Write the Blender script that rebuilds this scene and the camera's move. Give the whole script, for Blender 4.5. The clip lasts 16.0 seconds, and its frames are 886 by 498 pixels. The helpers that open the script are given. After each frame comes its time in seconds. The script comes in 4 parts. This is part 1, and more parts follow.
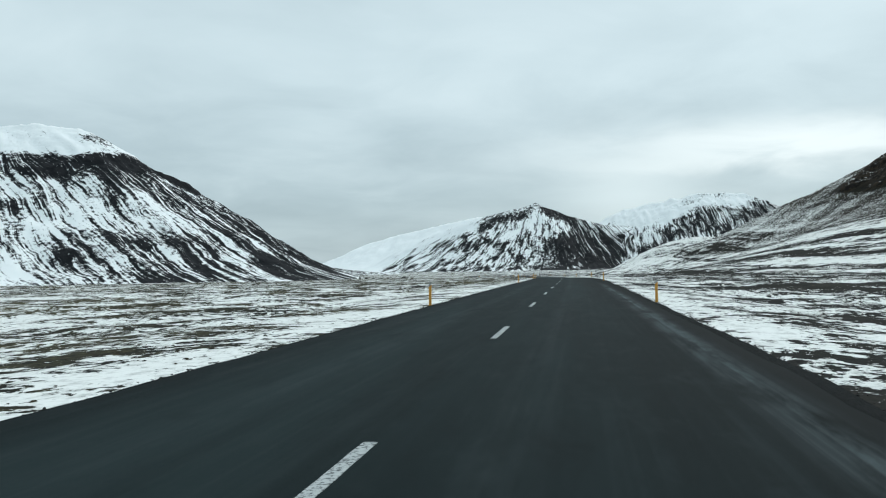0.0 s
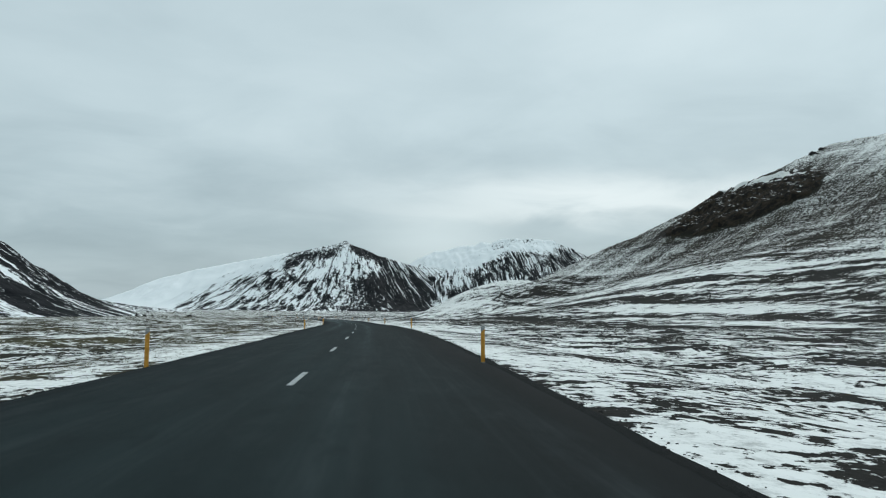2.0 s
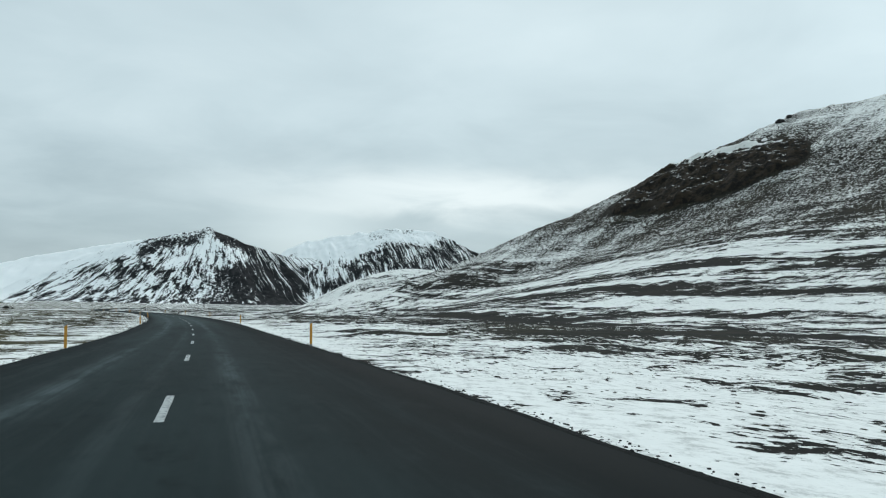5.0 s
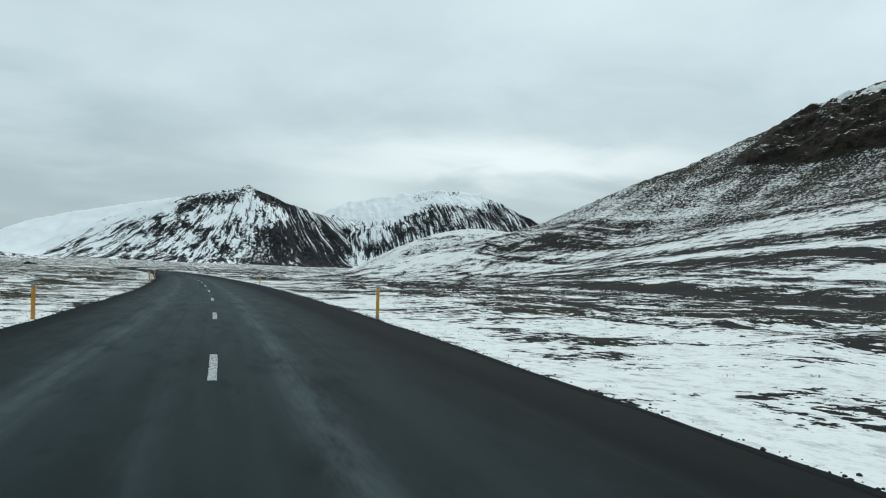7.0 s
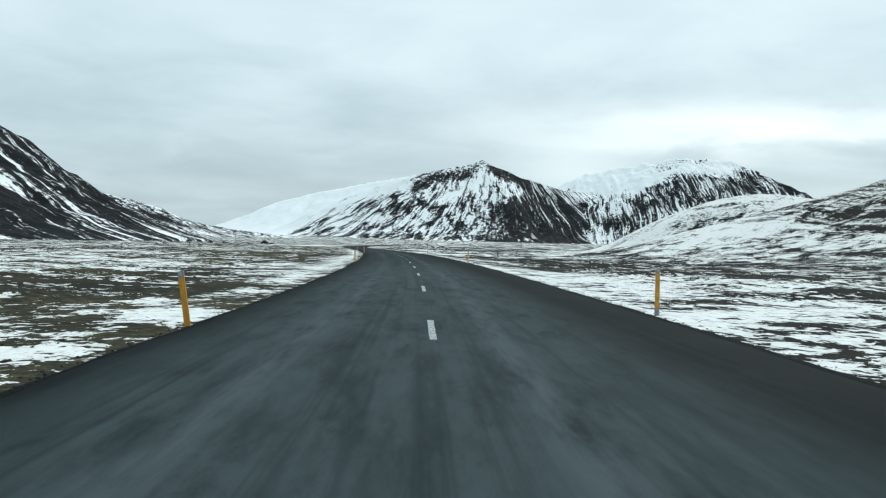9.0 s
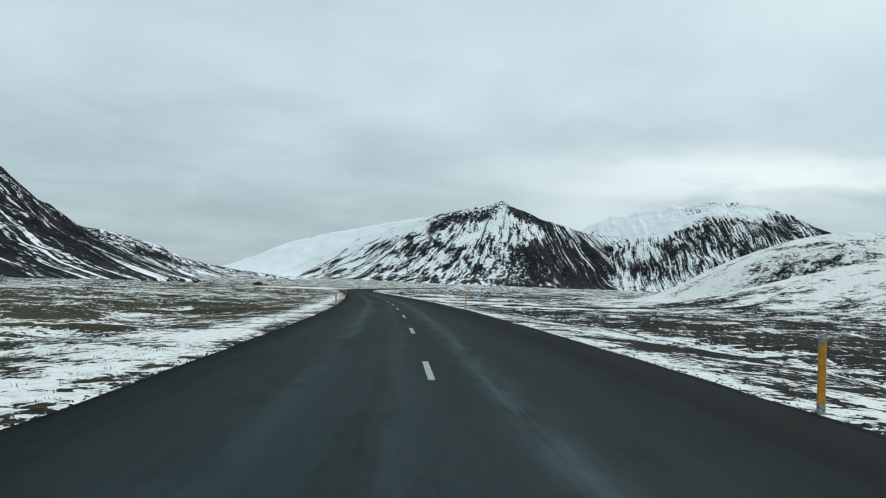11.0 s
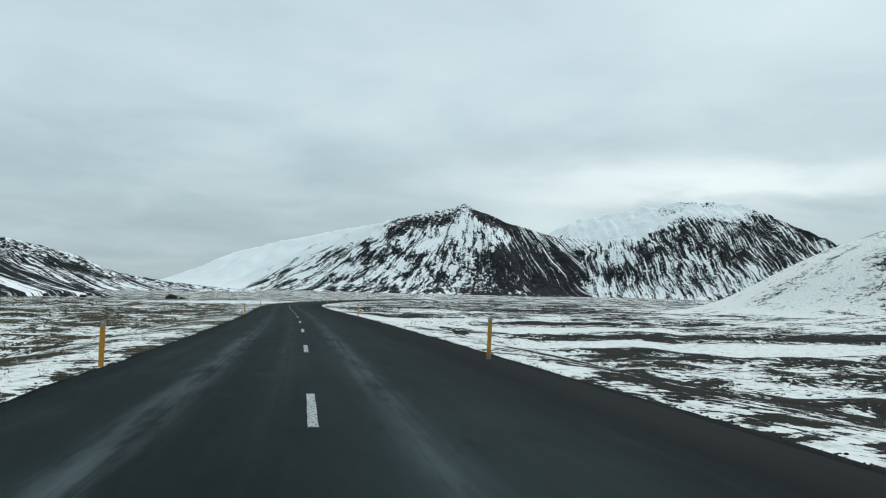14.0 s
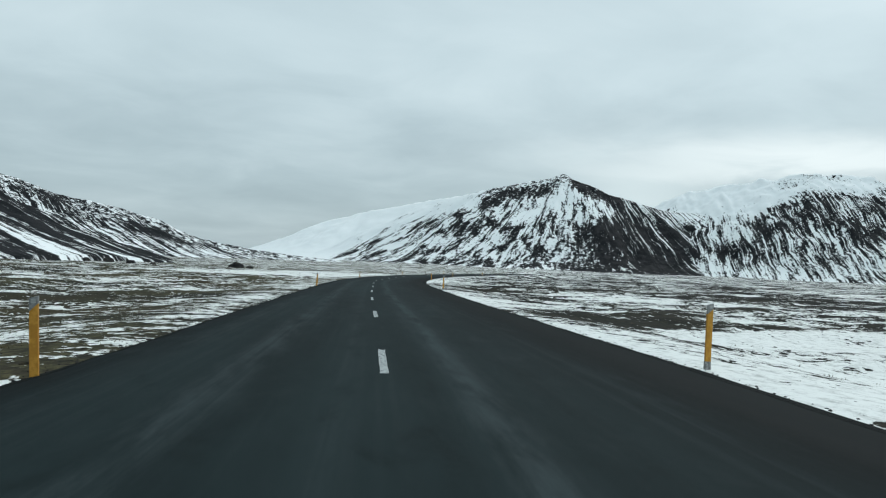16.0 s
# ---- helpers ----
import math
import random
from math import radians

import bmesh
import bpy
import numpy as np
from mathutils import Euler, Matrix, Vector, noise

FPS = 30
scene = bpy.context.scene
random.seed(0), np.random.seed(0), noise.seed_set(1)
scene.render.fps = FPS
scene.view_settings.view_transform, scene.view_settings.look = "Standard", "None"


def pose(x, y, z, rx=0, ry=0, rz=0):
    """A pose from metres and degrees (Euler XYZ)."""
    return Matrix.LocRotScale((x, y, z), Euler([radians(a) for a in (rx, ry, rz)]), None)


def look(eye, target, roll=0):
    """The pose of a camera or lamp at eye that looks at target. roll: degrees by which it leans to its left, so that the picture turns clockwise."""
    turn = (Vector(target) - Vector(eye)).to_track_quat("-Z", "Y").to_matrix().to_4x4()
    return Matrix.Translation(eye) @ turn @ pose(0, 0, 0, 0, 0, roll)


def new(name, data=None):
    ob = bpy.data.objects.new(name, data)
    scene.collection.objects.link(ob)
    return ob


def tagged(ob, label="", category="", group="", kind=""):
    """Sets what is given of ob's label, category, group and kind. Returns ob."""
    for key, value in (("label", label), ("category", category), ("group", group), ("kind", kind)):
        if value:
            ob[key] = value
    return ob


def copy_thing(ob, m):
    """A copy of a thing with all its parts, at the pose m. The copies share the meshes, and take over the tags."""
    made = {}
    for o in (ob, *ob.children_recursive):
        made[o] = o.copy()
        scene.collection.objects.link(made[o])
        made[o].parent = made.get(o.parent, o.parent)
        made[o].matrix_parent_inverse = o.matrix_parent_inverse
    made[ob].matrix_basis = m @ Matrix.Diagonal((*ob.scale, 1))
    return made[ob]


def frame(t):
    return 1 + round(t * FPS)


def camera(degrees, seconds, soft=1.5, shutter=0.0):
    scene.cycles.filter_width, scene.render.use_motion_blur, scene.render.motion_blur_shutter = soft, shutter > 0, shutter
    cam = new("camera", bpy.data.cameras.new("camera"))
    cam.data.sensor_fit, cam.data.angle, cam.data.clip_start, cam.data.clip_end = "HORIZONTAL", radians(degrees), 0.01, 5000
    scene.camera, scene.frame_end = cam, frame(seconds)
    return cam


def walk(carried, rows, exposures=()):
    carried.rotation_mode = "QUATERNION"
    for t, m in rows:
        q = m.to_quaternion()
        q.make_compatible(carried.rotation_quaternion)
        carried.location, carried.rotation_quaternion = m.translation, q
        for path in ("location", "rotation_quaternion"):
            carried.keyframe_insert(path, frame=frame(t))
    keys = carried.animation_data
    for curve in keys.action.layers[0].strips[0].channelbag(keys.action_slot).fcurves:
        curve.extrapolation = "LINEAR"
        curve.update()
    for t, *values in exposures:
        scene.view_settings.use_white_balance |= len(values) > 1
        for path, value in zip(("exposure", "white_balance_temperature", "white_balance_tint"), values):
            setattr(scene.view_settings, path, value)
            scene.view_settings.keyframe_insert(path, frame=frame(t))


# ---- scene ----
cam = camera(55.75, 16.0, 1.15)
# seconds, eye (m), turn about x, y, z (degrees)
ROWS = [
    (0.0, 0.000, 0.000, 1.283, 91.366, 1.094, 0.027),
    (0.5, 2.448, 15.023, 1.292, 92.003, 0.511, -3.501),
    (1.0, 4.839, 30.014, 1.276, 93.057, 0.259, -7.211),
    (1.5, 7.200, 45.048, 1.286, 97.145, 1.447, -10.632),
    (2.0, 9.581, 60.218, 1.237, 94.071, -0.412, -12.954),
    (2.5, 11.891, 75.404, 1.186, 93.254, -0.154, -14.812),
    (3.0, 14.127, 90.302, 1.143, 93.018, -0.072, -17.286),
    (3.5, 16.016, 104.531, 1.074, 93.951, -0.848, -18.654),
    (6.0, 23.988, 177.495, 0.257, 93.029, -0.560, -22.991),
    (6.5, 25.368, 192.418, 0.105, 91.871, -1.184, -22.495),
    (7.0, 26.671, 207.215, -0.021, 91.370, -2.223, -19.475),
    (7.5, 27.844, 221.773, -0.120, 92.114, -3.828, -13.527),
    (8.0, 28.813, 235.992, -0.267, 91.653, -3.653, -7.714),
    (8.5, 29.615, 250.620, -0.399, 89.270, -2.594, -5.001),
    (9.0, 30.264, 265.549, -0.467, 89.232, -1.546, -3.780),
    (9.5, 30.799, 280.536, -0.582, 92.023, -1.839, -3.615),
    (12.0, 31.505, 354.130, -1.217, 92.370, -2.268, -2.521),
    (12.5, 31.227, 368.621, -1.354, 92.628, -2.554, -3.334),
    (13.0, 30.785, 383.183, -1.495, 92.355, -3.012, -3.540),
    (13.5, 30.186, 397.820, -1.609, 92.673, -2.591, -4.233),
    (14.0, 29.417, 412.450, -1.760, 92.965, -1.239, -5.829),
    (14.5, 28.514, 427.065, -1.926, 91.749, -0.766, -6.958),
    (15.0, 27.506, 441.551, -2.119, 90.522, -2.310, -6.919),
    (15.5, 26.434, 456.128, -2.236, 90.699, -3.226, -4.883),
    (16.0, 25.210, 470.688, -2.363, 91.007, -2.494, 0.181),
]
walk(cam, [(t, pose(x, y, z, rx, ry, rz)) for t, x, y, z, rx, ry, rz in ROWS],
     [(0, 0.1), (1, 0.05), (2, -0.1), (3, 0.0), (8, 0.0), (8.5, 0.2), (9, 0.26), (9.6, 0.0), (16, 0.0)])

# ---- world, sun and exposure ----
SUN_AZ, SUN_EL = radians(35.0), radians(38.0)      # behind the cloud, ahead and to the right
world = bpy.data.worlds.new("overcast_sky")
scene.world = world
world.use_nodes = True
wt = world.node_tree
wt.nodes.clear()


def wnode(kind, **values):
    n = wt.nodes.new(kind)
    for key, value in values.items():
        if key in n.inputs:
            n.inputs[key].default_value = value
    return n


def wmath(op, a, b=None, c=None):
    n = wt.nodes.new("ShaderNodeMath")
    n.operation = op
    for i, v in enumerate((a, b, c)):
        if v is None:
            continue
        if isinstance(v, (int, float)):
            n.inputs[i].default_value = v
        else:
            wt.links.new(v, n.inputs[i])
    return n.outputs[0]


def wramp(value, stops):
    n = wt.nodes.new("ShaderNodeValToRGB")
    el = n.color_ramp.elements
    while len(el) < len(stops):
        el.new(0.5)
    for e, (p, c) in zip(el, stops):
        e.position, e.color = p, (*c, 1)
    wt.links.new(value, n.inputs[0])
    return n.outputs[0]


def wmix(fac, a, b, blend="MIX"):
    n = wt.nodes.new("ShaderNodeMix")
    n.data_type, n.blend_type = "RGBA", blend
    for socket, v in ((n.inputs["Factor"], fac), (n.inputs["A"], a), (n.inputs["B"], b)):
        if isinstance(v, (int, float)):
            socket.default_value = v
        elif isinstance(v, tuple):
            socket.default_value = (*v, 1)
        else:
            wt.links.new(v, socket)
    return n.outputs["Result"]


sky = wnode("ShaderNodeTexSky")
sky.sky_type, sky.sun_disc = "NISHITA", False
sky.sun_elevation, sky.sun_rotation = SUN_EL, SUN_AZ
sky_dim = wnode("ShaderNodeVectorMath")
sky_dim.operation = "SCALE"
wt.links.new(sky.outputs[0], sky_dim.inputs[0])
sky_dim.inputs["Scale"].default_value = 0.10
coord = wnode("ShaderNodeTexCoord")
sep = wnode("ShaderNodeSeparateXYZ")
wt.links.new(coord.outputs["Generated"], sep.inputs[0])
dx, dy, dz = sep.outputs
up = wmath("MAXIMUM", dz, 0.0)
flat = wmath("ADD", up, 0.16)
cx, cy = wmath("DIVIDE", dx, flat), wmath("DIVIDE", dy, flat)
comb = wnode("ShaderNodeCombineXYZ")
wt.links.new(cx, comb.inputs[0])
wt.links.new(cy, comb.inputs[1])
big = wnode("ShaderNodeTexNoise", Scale=0.55, Detail=4.0, Roughness=0.5, Distortion=0.3)
fine = wnode("ShaderNodeTexNoise", Scale=1.7, Detail=5.0, Roughness=0.55, Distortion=0.4)
for n in (big, fine):
    wt.links.new(comb.outputs[0], n.inputs["Vector"])
cloud = wmath("ADD", wmath("MULTIPLY", big.outputs[0], 0.65), wmath("MULTIPLY", fine.outputs[0], 0.35))
cloud_col = wramp(cloud, [(0.30, (0.465, 0.59, 0.635)), (0.52, (0.585, 0.72, 0.765)), (0.70, (0.70, 0.835, 0.875))])
# the cloud is thinner, so brighter, low over the hills on the sun's side, and a grey bank lies under it
azim = wmath("ARCTAN2", dx, dy)
puff_at = wnode("ShaderNodeCombineXYZ")
wt.links.new(wmath("MULTIPLY", azim, 7.0), puff_at.inputs[0])
wt.links.new(wmath("MULTIPLY", dz, 26.0), puff_at.inputs[1])
puff = wnode("ShaderNodeTexNoise", Scale=1.0, Detail=5.0, Roughness=0.5, Distortion=0.5)
wt.links.new(puff_at.outputs[0], puff.inputs["Vector"])
ragged = wmath("SUBTRACT", puff.outputs[0], 0.5)


def bell(value, middle, width):
    return wmath("POWER", 2.718, wmath("MULTIPLY", wmath("POWER", wmath("DIVIDE", wmath("SUBTRACT", value, middle), width), 2.0), -1.0))


lift = wmath("SUBTRACT", wmath("ADD", dz, wmath("MULTIPLY", ragged, 0.07)), 0.125)
rim = wmath("MAXIMUM", wmath("DIVIDE", lift, 0.029), wmath("DIVIDE", lift, -0.019))
gap = wmath("MULTIPLY", bell(azim, 0.42, 0.24), wmath("POWER", 2.718, wmath("MULTIPLY", wmath("POWER", rim, 2.0), -1.0)))
# thin bright mist hangs in the saddle between the two mountains
mist = wmath("MULTIPLY", bell(azim, 0.22, 0.085), bell(wmath("ADD", dz, wmath("MULTIPLY", ragged, 0.04)), 0.085, 0.055))
low = wramp(wmath("ADD", dz, wmath("MULTIPLY", wmath("SUBTRACT", fine.outputs[0], 0.5), 0.12)), [(0.0, (0.70, 0.725, 0.745)), (0.09, (0.76, 0.785, 0.80)), (0.22, (1, 1, 1))])
cloud_col = wmix(1.0, cloud_col, low, "MULTIPLY")
# the cloud thins a little towards the sun
brighter = wnode("ShaderNodeVectorMath")
brighter.operation = "SCALE"
wt.links.new(cloud_col, brighter.inputs[0])
wt.links.new(wmath("MULTIPLY_ADD", wmath("MINIMUM", wmath("MAXIMUM", wmath("SUBTRACT", azim, 0.1), 0.0), 0.8), 0.15, 1.0), brighter.inputs["Scale"])
cloud_col = brighter.outputs[0]
cloud_col = wmix(wmath("MULTIPLY", mist, 0.75), cloud_col, (0.70, 0.83, 0.865))
cloud_col = wmix(wmath("MULTIPLY", gap, 0.90), cloud_col, (0.87, 0.975, 0.99))
sky_col = wmix(0.93, sky_dim.outputs[0], cloud_col)
back = wnode("ShaderNodeBackground", Strength=1.0)
wt.links.new(sky_col, back.inputs["Color"])
wout = wnode("ShaderNodeOutputWorld")
wt.links.new(back.outputs[0], wout.inputs["Surface"])

sun = new("sun", bpy.data.lights.new("sun", "SUN"))
sun.data.energy, sun.data.angle, sun.data.color = 1.3, radians(25), (0.98, 0.99, 0.98)
sun.matrix_world = look((0, 0, 300), (-math.sin(SUN_AZ) * 100, -math.cos(SUN_AZ) * 100, 300 - 100 * math.tan(SUN_EL)))
scene.view_settings.exposure = 0.0


# ---- materials ----
class Mat:
    """A small writer of node materials."""

    def __init__(self, name, rough=0.8, metal=0.0, spec=0.3):
        self.m = bpy.data.materials.new(name)
        self.m.use_nodes = True
        self.t = self.m.node_tree
        self.b = self.t.nodes["Principled BSDF"]
        self.b.inputs["Roughness"].default_value, self.b.inputs["Metallic"].default_value = rough, metal
        self.b.inputs["Specular IOR Level"].default_value = spec
        self.geo = self.t.nodes.new("ShaderNodeNewGeometry").outputs["Position"]

    def put(self, socket, v):
        if isinstance(v, (int, float)):
            socket.default_value = v
        elif isinstance(v, tuple):
            socket.default_value = (*v, 1) if len(v) == 3 and socket.type == "RGBA" else v
        else:
            self.t.links.new(v, socket)

    def attr(self, name, out="Fac"):
        n = self.t.nodes.new("ShaderNodeAttribute")
        n.attribute_name = name
        return n.outputs[out]

    def scaled(self, vec, scale):
        n = self.t.nodes.new("ShaderNodeMapping")
        self.put(n.inputs["Vector"], vec)
        n.inputs["Scale"].default_value = scale
        return n.outputs[0]

    def noise(self, vec, scale=1.0, detail=4.0, rough=0.55, warp=0.0):
        n = self.t.nodes.new("ShaderNodeTexNoise")
        self.put(n.inputs["Vector"], vec)
        for key, v in (("Scale", scale), ("Detail", detail), ("Roughness", rough), ("Distortion", warp)):
            n.inputs[key].default_value = v
        return n.outputs[0]

    def math(self, op, a, b=None, c=None, clamp=False):
        n = self.t.nodes.new("ShaderNodeMath")
        n.operation, n.use_clamp = op, clamp
        for i, v in enumerate((a, b, c)):
            if v is not None:
                self.put(n.inputs[i], v)
        return n.outputs[0]

    def total(self, *terms):
        out = terms[0]
        for v in terms[1:]:
            out = self.math("ADD", out, v)
        return out

    def times(self, a, b):
        return self.math("MULTIPLY", a, b)

    def swing(self, n, gain):
        """A noise turned into a value round 0."""
        return self.math("MULTIPLY_ADD", n, gain, -0.5 * gain)

    def step(self, v, lo, hi):
        n = self.t.nodes.new("ShaderNodeMapRange")
        n.interpolation_type = "SMOOTHSTEP"
        self.put(n.inputs["Value"], v)
        n.inputs["From Min"].default_value, n.inputs["From Max"].default_value = lo, hi
        return n.outputs[0]

    def mix(self, fac, a, b):
        n = self.t.nodes.new("ShaderNodeMix")
        n.data_type = "RGBA"
        self.put(n.inputs["Factor"], fac)
        self.put(n.inputs["A"], a)
        self.put(n.inputs["B"], b)
        return n.outputs["Result"]

    def color(self, v):
        self.put(self.b.inputs["Base Color"], v)

    def rough(self, v):
        self.put(self.b.inputs["Roughness"], v)

    def bump(self, height, strength=0.5, distance=0.05):
        n = self.t.nodes.new("ShaderNodeBump")
        n.inputs["Strength"].default_value, n.inputs["Distance"].default_value = strength, distance
        self.put(n.inputs["Height"], height)
        self.put(self.b.inputs["Normal"], n.outputs[0])


SNOW_A, SNOW_B = (0.77, 0.785, 0.765), (0.86, 0.875, 0.86)


def ground_material():
    """Patchy old snow over dark moor: moss, dead grass and lava gravel."""
    k = Mat("patchy_snow_ground", 0.95, spec=0.06)
    p = k.geo
    lay = k.attr("lay", "Vector")
    drift = k.noise(k.scaled(lay, (0.055, 0.018, 0.0)), 1.0, 5.0, 0.55, 0.6)
    patch = k.noise(k.scaled(lay, (0.25, 0.075, 0.0)), 1.0, 6.0, 0.60, 0.7)
    small = k.noise(k.scaled(lay, (1.05, 0.40, 0.0)), 1.0, 5.0, 0.64, 0.6)
    tuft = k.noise(k.scaled(lay, (3.6, 2.0, 0.0)), 1.0, 4.0, 0.65, 0.3)
    cover, scree = k.attr("cover"), k.attr("scree")
    speck = k.noise(p, 1.15, 5.0, 0.80)
    lie = k.attr("lie", "Vector")
    band = k.noise(k.scaled(lie, (0.105, 0.0125, 0.0)), 1.0, 5.0, 0.60, 0.7)
    wide = k.noise(k.scaled(lie, (0.042, 0.0085, 0.0)), 1.0, 3.0, 0.5, 0.6)
    hair = k.noise(k.scaled(lie, (0.60, 0.060, 0.0)), 1.0, 4.0, 0.6, 0.6)
    n2 = k.noise(p, 3.5, 5.0, 0.7)
    moor = k.total(k.swing(n2, 1.1), k.times(k.swing(drift, 2.1), k.attr("big")), k.swing(patch, 2.3), k.swing(small, 2.4), k.swing(tuft, 1.9))
    lines = k.total(k.swing(wide, 1.7), k.swing(band, 2.5), k.swing(hair, 1.1), k.swing(patch, 1.2), k.swing(small, 1.5), k.swing(tuft, 1.6))
    lower = k.t.nodes.new("ShaderNodeMix")
    for key, v in (("Factor", k.attr("band")), ("A", moor), ("B", lines)):
        k.put(lower.inputs[key], v)
    moor = lower.outputs[0]
    turn = k.t.nodes.new("ShaderNodeMapping")
    k.put(turn.inputs["Vector"], p)
    turn.inputs["Rotation"].default_value = (0, 0, radians(-10.7))
    rill = k.noise(k.scaled(turn.outputs[0], (0.014, 0.075, 0.0)), 1.0, 4.0, 0.6, 0.8)
    thin = k.total(k.swing(speck, 4.4), k.swing(rill, 1.3), k.swing(small, 0.5), k.swing(wide, 0.5), k.swing(band, 0.9))
    blend = k.t.nodes.new("ShaderNodeMix")
    for key, v in (("Factor", scree), ("A", moor), ("B", thin)):
        k.put(blend.inputs[key], v)
    v = k.total(blend.outputs[0], cover)
    mask = k.step(v, -0.03, 0.05)
    n1 = k.noise(p, 0.13, 4.0, 0.6)
    bare = k.mix(k.step(n1, 0.42, 0.62), (0.0100, 0.0110, 0.0108), (0.0165, 0.0165, 0.0145))
    west = k.attr("west")
    bare = k.mix(k.times(west, 0.8), bare, k.mix(k.step(n1, 0.40, 0.60), (0.021, 0.0235, 0.019), (0.046, 0.043, 0.027)))
    rust = k.times(k.step(k.noise(p, 0.045, 4.0, 0.6), 0.50, 0.62), west)
    bare = k.mix(k.times(rust, 0.7), bare, (0.066, 0.050, 0.027))
    bare = k.mix(k.times(scree, 0.9), bare, k.mix(k.step(k.noise(p, 0.5, 5.0, 0.75), 0.40, 0.62), (0.017, 0.0160, 0.0148), (0.040, 0.0355, 0.029)))
    straw = k.step(k.total(k.times(n2, 0.6), k.times(k.noise(p, 0.06, 2.0), 0.5)), 0.47, 0.66)
    bare = k.mix(k.times(straw, k.attr("straw")), bare, (0.092, 0.083, 0.043))
    clump = k.noise(k.scaled(p, (9.0, 9.0, 9.0)), 1.0, 4.0, 0.75)
    bare = k.mix(k.times(k.step(clump, 0.40, 0.62), 0.6), bare, (0.0085, 0.0085, 0.0075))
    rock = k.attr("rock")
    bare = k.mix(k.times(rock, 0.8), bare, k.mix(k.step(n1, 0.4, 0.6), (0.010, 0.009, 0.009), (0.019, 0.015, 0.011)))
    snow = k.mix(k.noise(p, 0.6, 3.0), SNOW_A, SNOW_B)
    snow = k.mix(k.times(k.step(k.noise(k.scaled(lay, (2.4, 1.3, 0.0)), 1.0, 6.0, 0.8), 0.46, 0.68), 0.75), snow, (0.36, 0.37, 0.36))
    k.color(k.mix(mask, bare, snow))
    k.bump(k.total(k.times(mask, 0.6), k.times(n2, 0.35), k.times(small, 0.5)), 0.6, 0.15)
    return k.m


def mountain_material(name, rock_a, rock_b, across, along, sharp=0.07, mixture=(2.6, 2.4, 1.6, 1.9)):
    """Snow lying in gullies that run down the fall line, over dark rock and scree; crags are speckled with it."""
    k = Mat(name, 0.95, spec=0.05)
    flow = k.attr("flow", "Vector")
    wob = k.t.nodes.new("ShaderNodeTexNoise")
    k.put(wob.inputs["Vector"], k.geo)
    wob.inputs["Scale"].default_value, wob.inputs["Detail"].default_value = 0.028, 4.0
    shift = k.t.nodes.new("ShaderNodeVectorMath")
    shift.operation = "MULTIPLY_ADD"
    k.put(shift.inputs[0], wob.outputs["Color"])
    shift.inputs[1].default_value, shift.inputs[2].default_value = (8, 16, 0), (-4, -8, 0)
    bent = k.t.nodes.new("ShaderNodeVectorMath")
    bent.operation = "ADD"
    k.put(bent.inputs[0], flow)
    k.put(bent.inputs[1], shift.outputs[0])
    f = bent.outputs[0]
    streak = k.noise(k.scaled(f, (1 / across, 1 / along, 0.0)), 1.0, 5.0, 0.62, 0.5)
    thin = k.noise(k.scaled(f, (2.6 / across, 1.1 / along, 0.0)), 1.0, 5.0, 0.66, 0.4)
    speck = k.noise(k.geo, 0.33, 5.0, 0.70)
    crumb = k.noise(k.geo, 0.17, 6.0, 0.80)
    broad = k.noise(k.geo, 0.020, 4.0, 0.6)
    grit = k.attr("grit")
    streaky = k.total(k.swing(streak, mixture[0]), k.swing(thin, mixture[1]), k.swing(speck, mixture[2]), k.swing(broad, mixture[3]))
    gritty = k.total(k.swing(crumb, 3.4), k.swing(speck, 2.2), k.swing(thin, 1.1), k.swing(broad, 0.8))
    pick = k.t.nodes.new("ShaderNodeMix")
    for key, v in (("Factor", grit), ("A", streaky), ("B", gritty)):
        k.put(pick.inputs[key], v)
    mask = k.step(k.total(pick.outputs[0], k.attr("cover")), -sharp, sharp)
    n = k.noise(k.geo, 0.12, 5.0, 0.65)
    rock = k.mix(k.step(n, 0.40, 0.62), rock_a, rock_b)
    rock = k.mix(k.times(k.step(thin, 0.52, 0.70), 0.5), rock, tuple(1.9 * v for v in rock_b))
    snow = k.mix(k.noise(k.geo, 0.05, 3.0), (0.87, 0.905, 0.915), (0.93, 0.95, 0.955))
    k.color(k.mix(mask, rock, snow))
    k.bump(k.total(k.times(mask, 0.3), k.times(n, 0.7), k.times(speck, 0.5)), 0.7, 1.2)
    return k.m


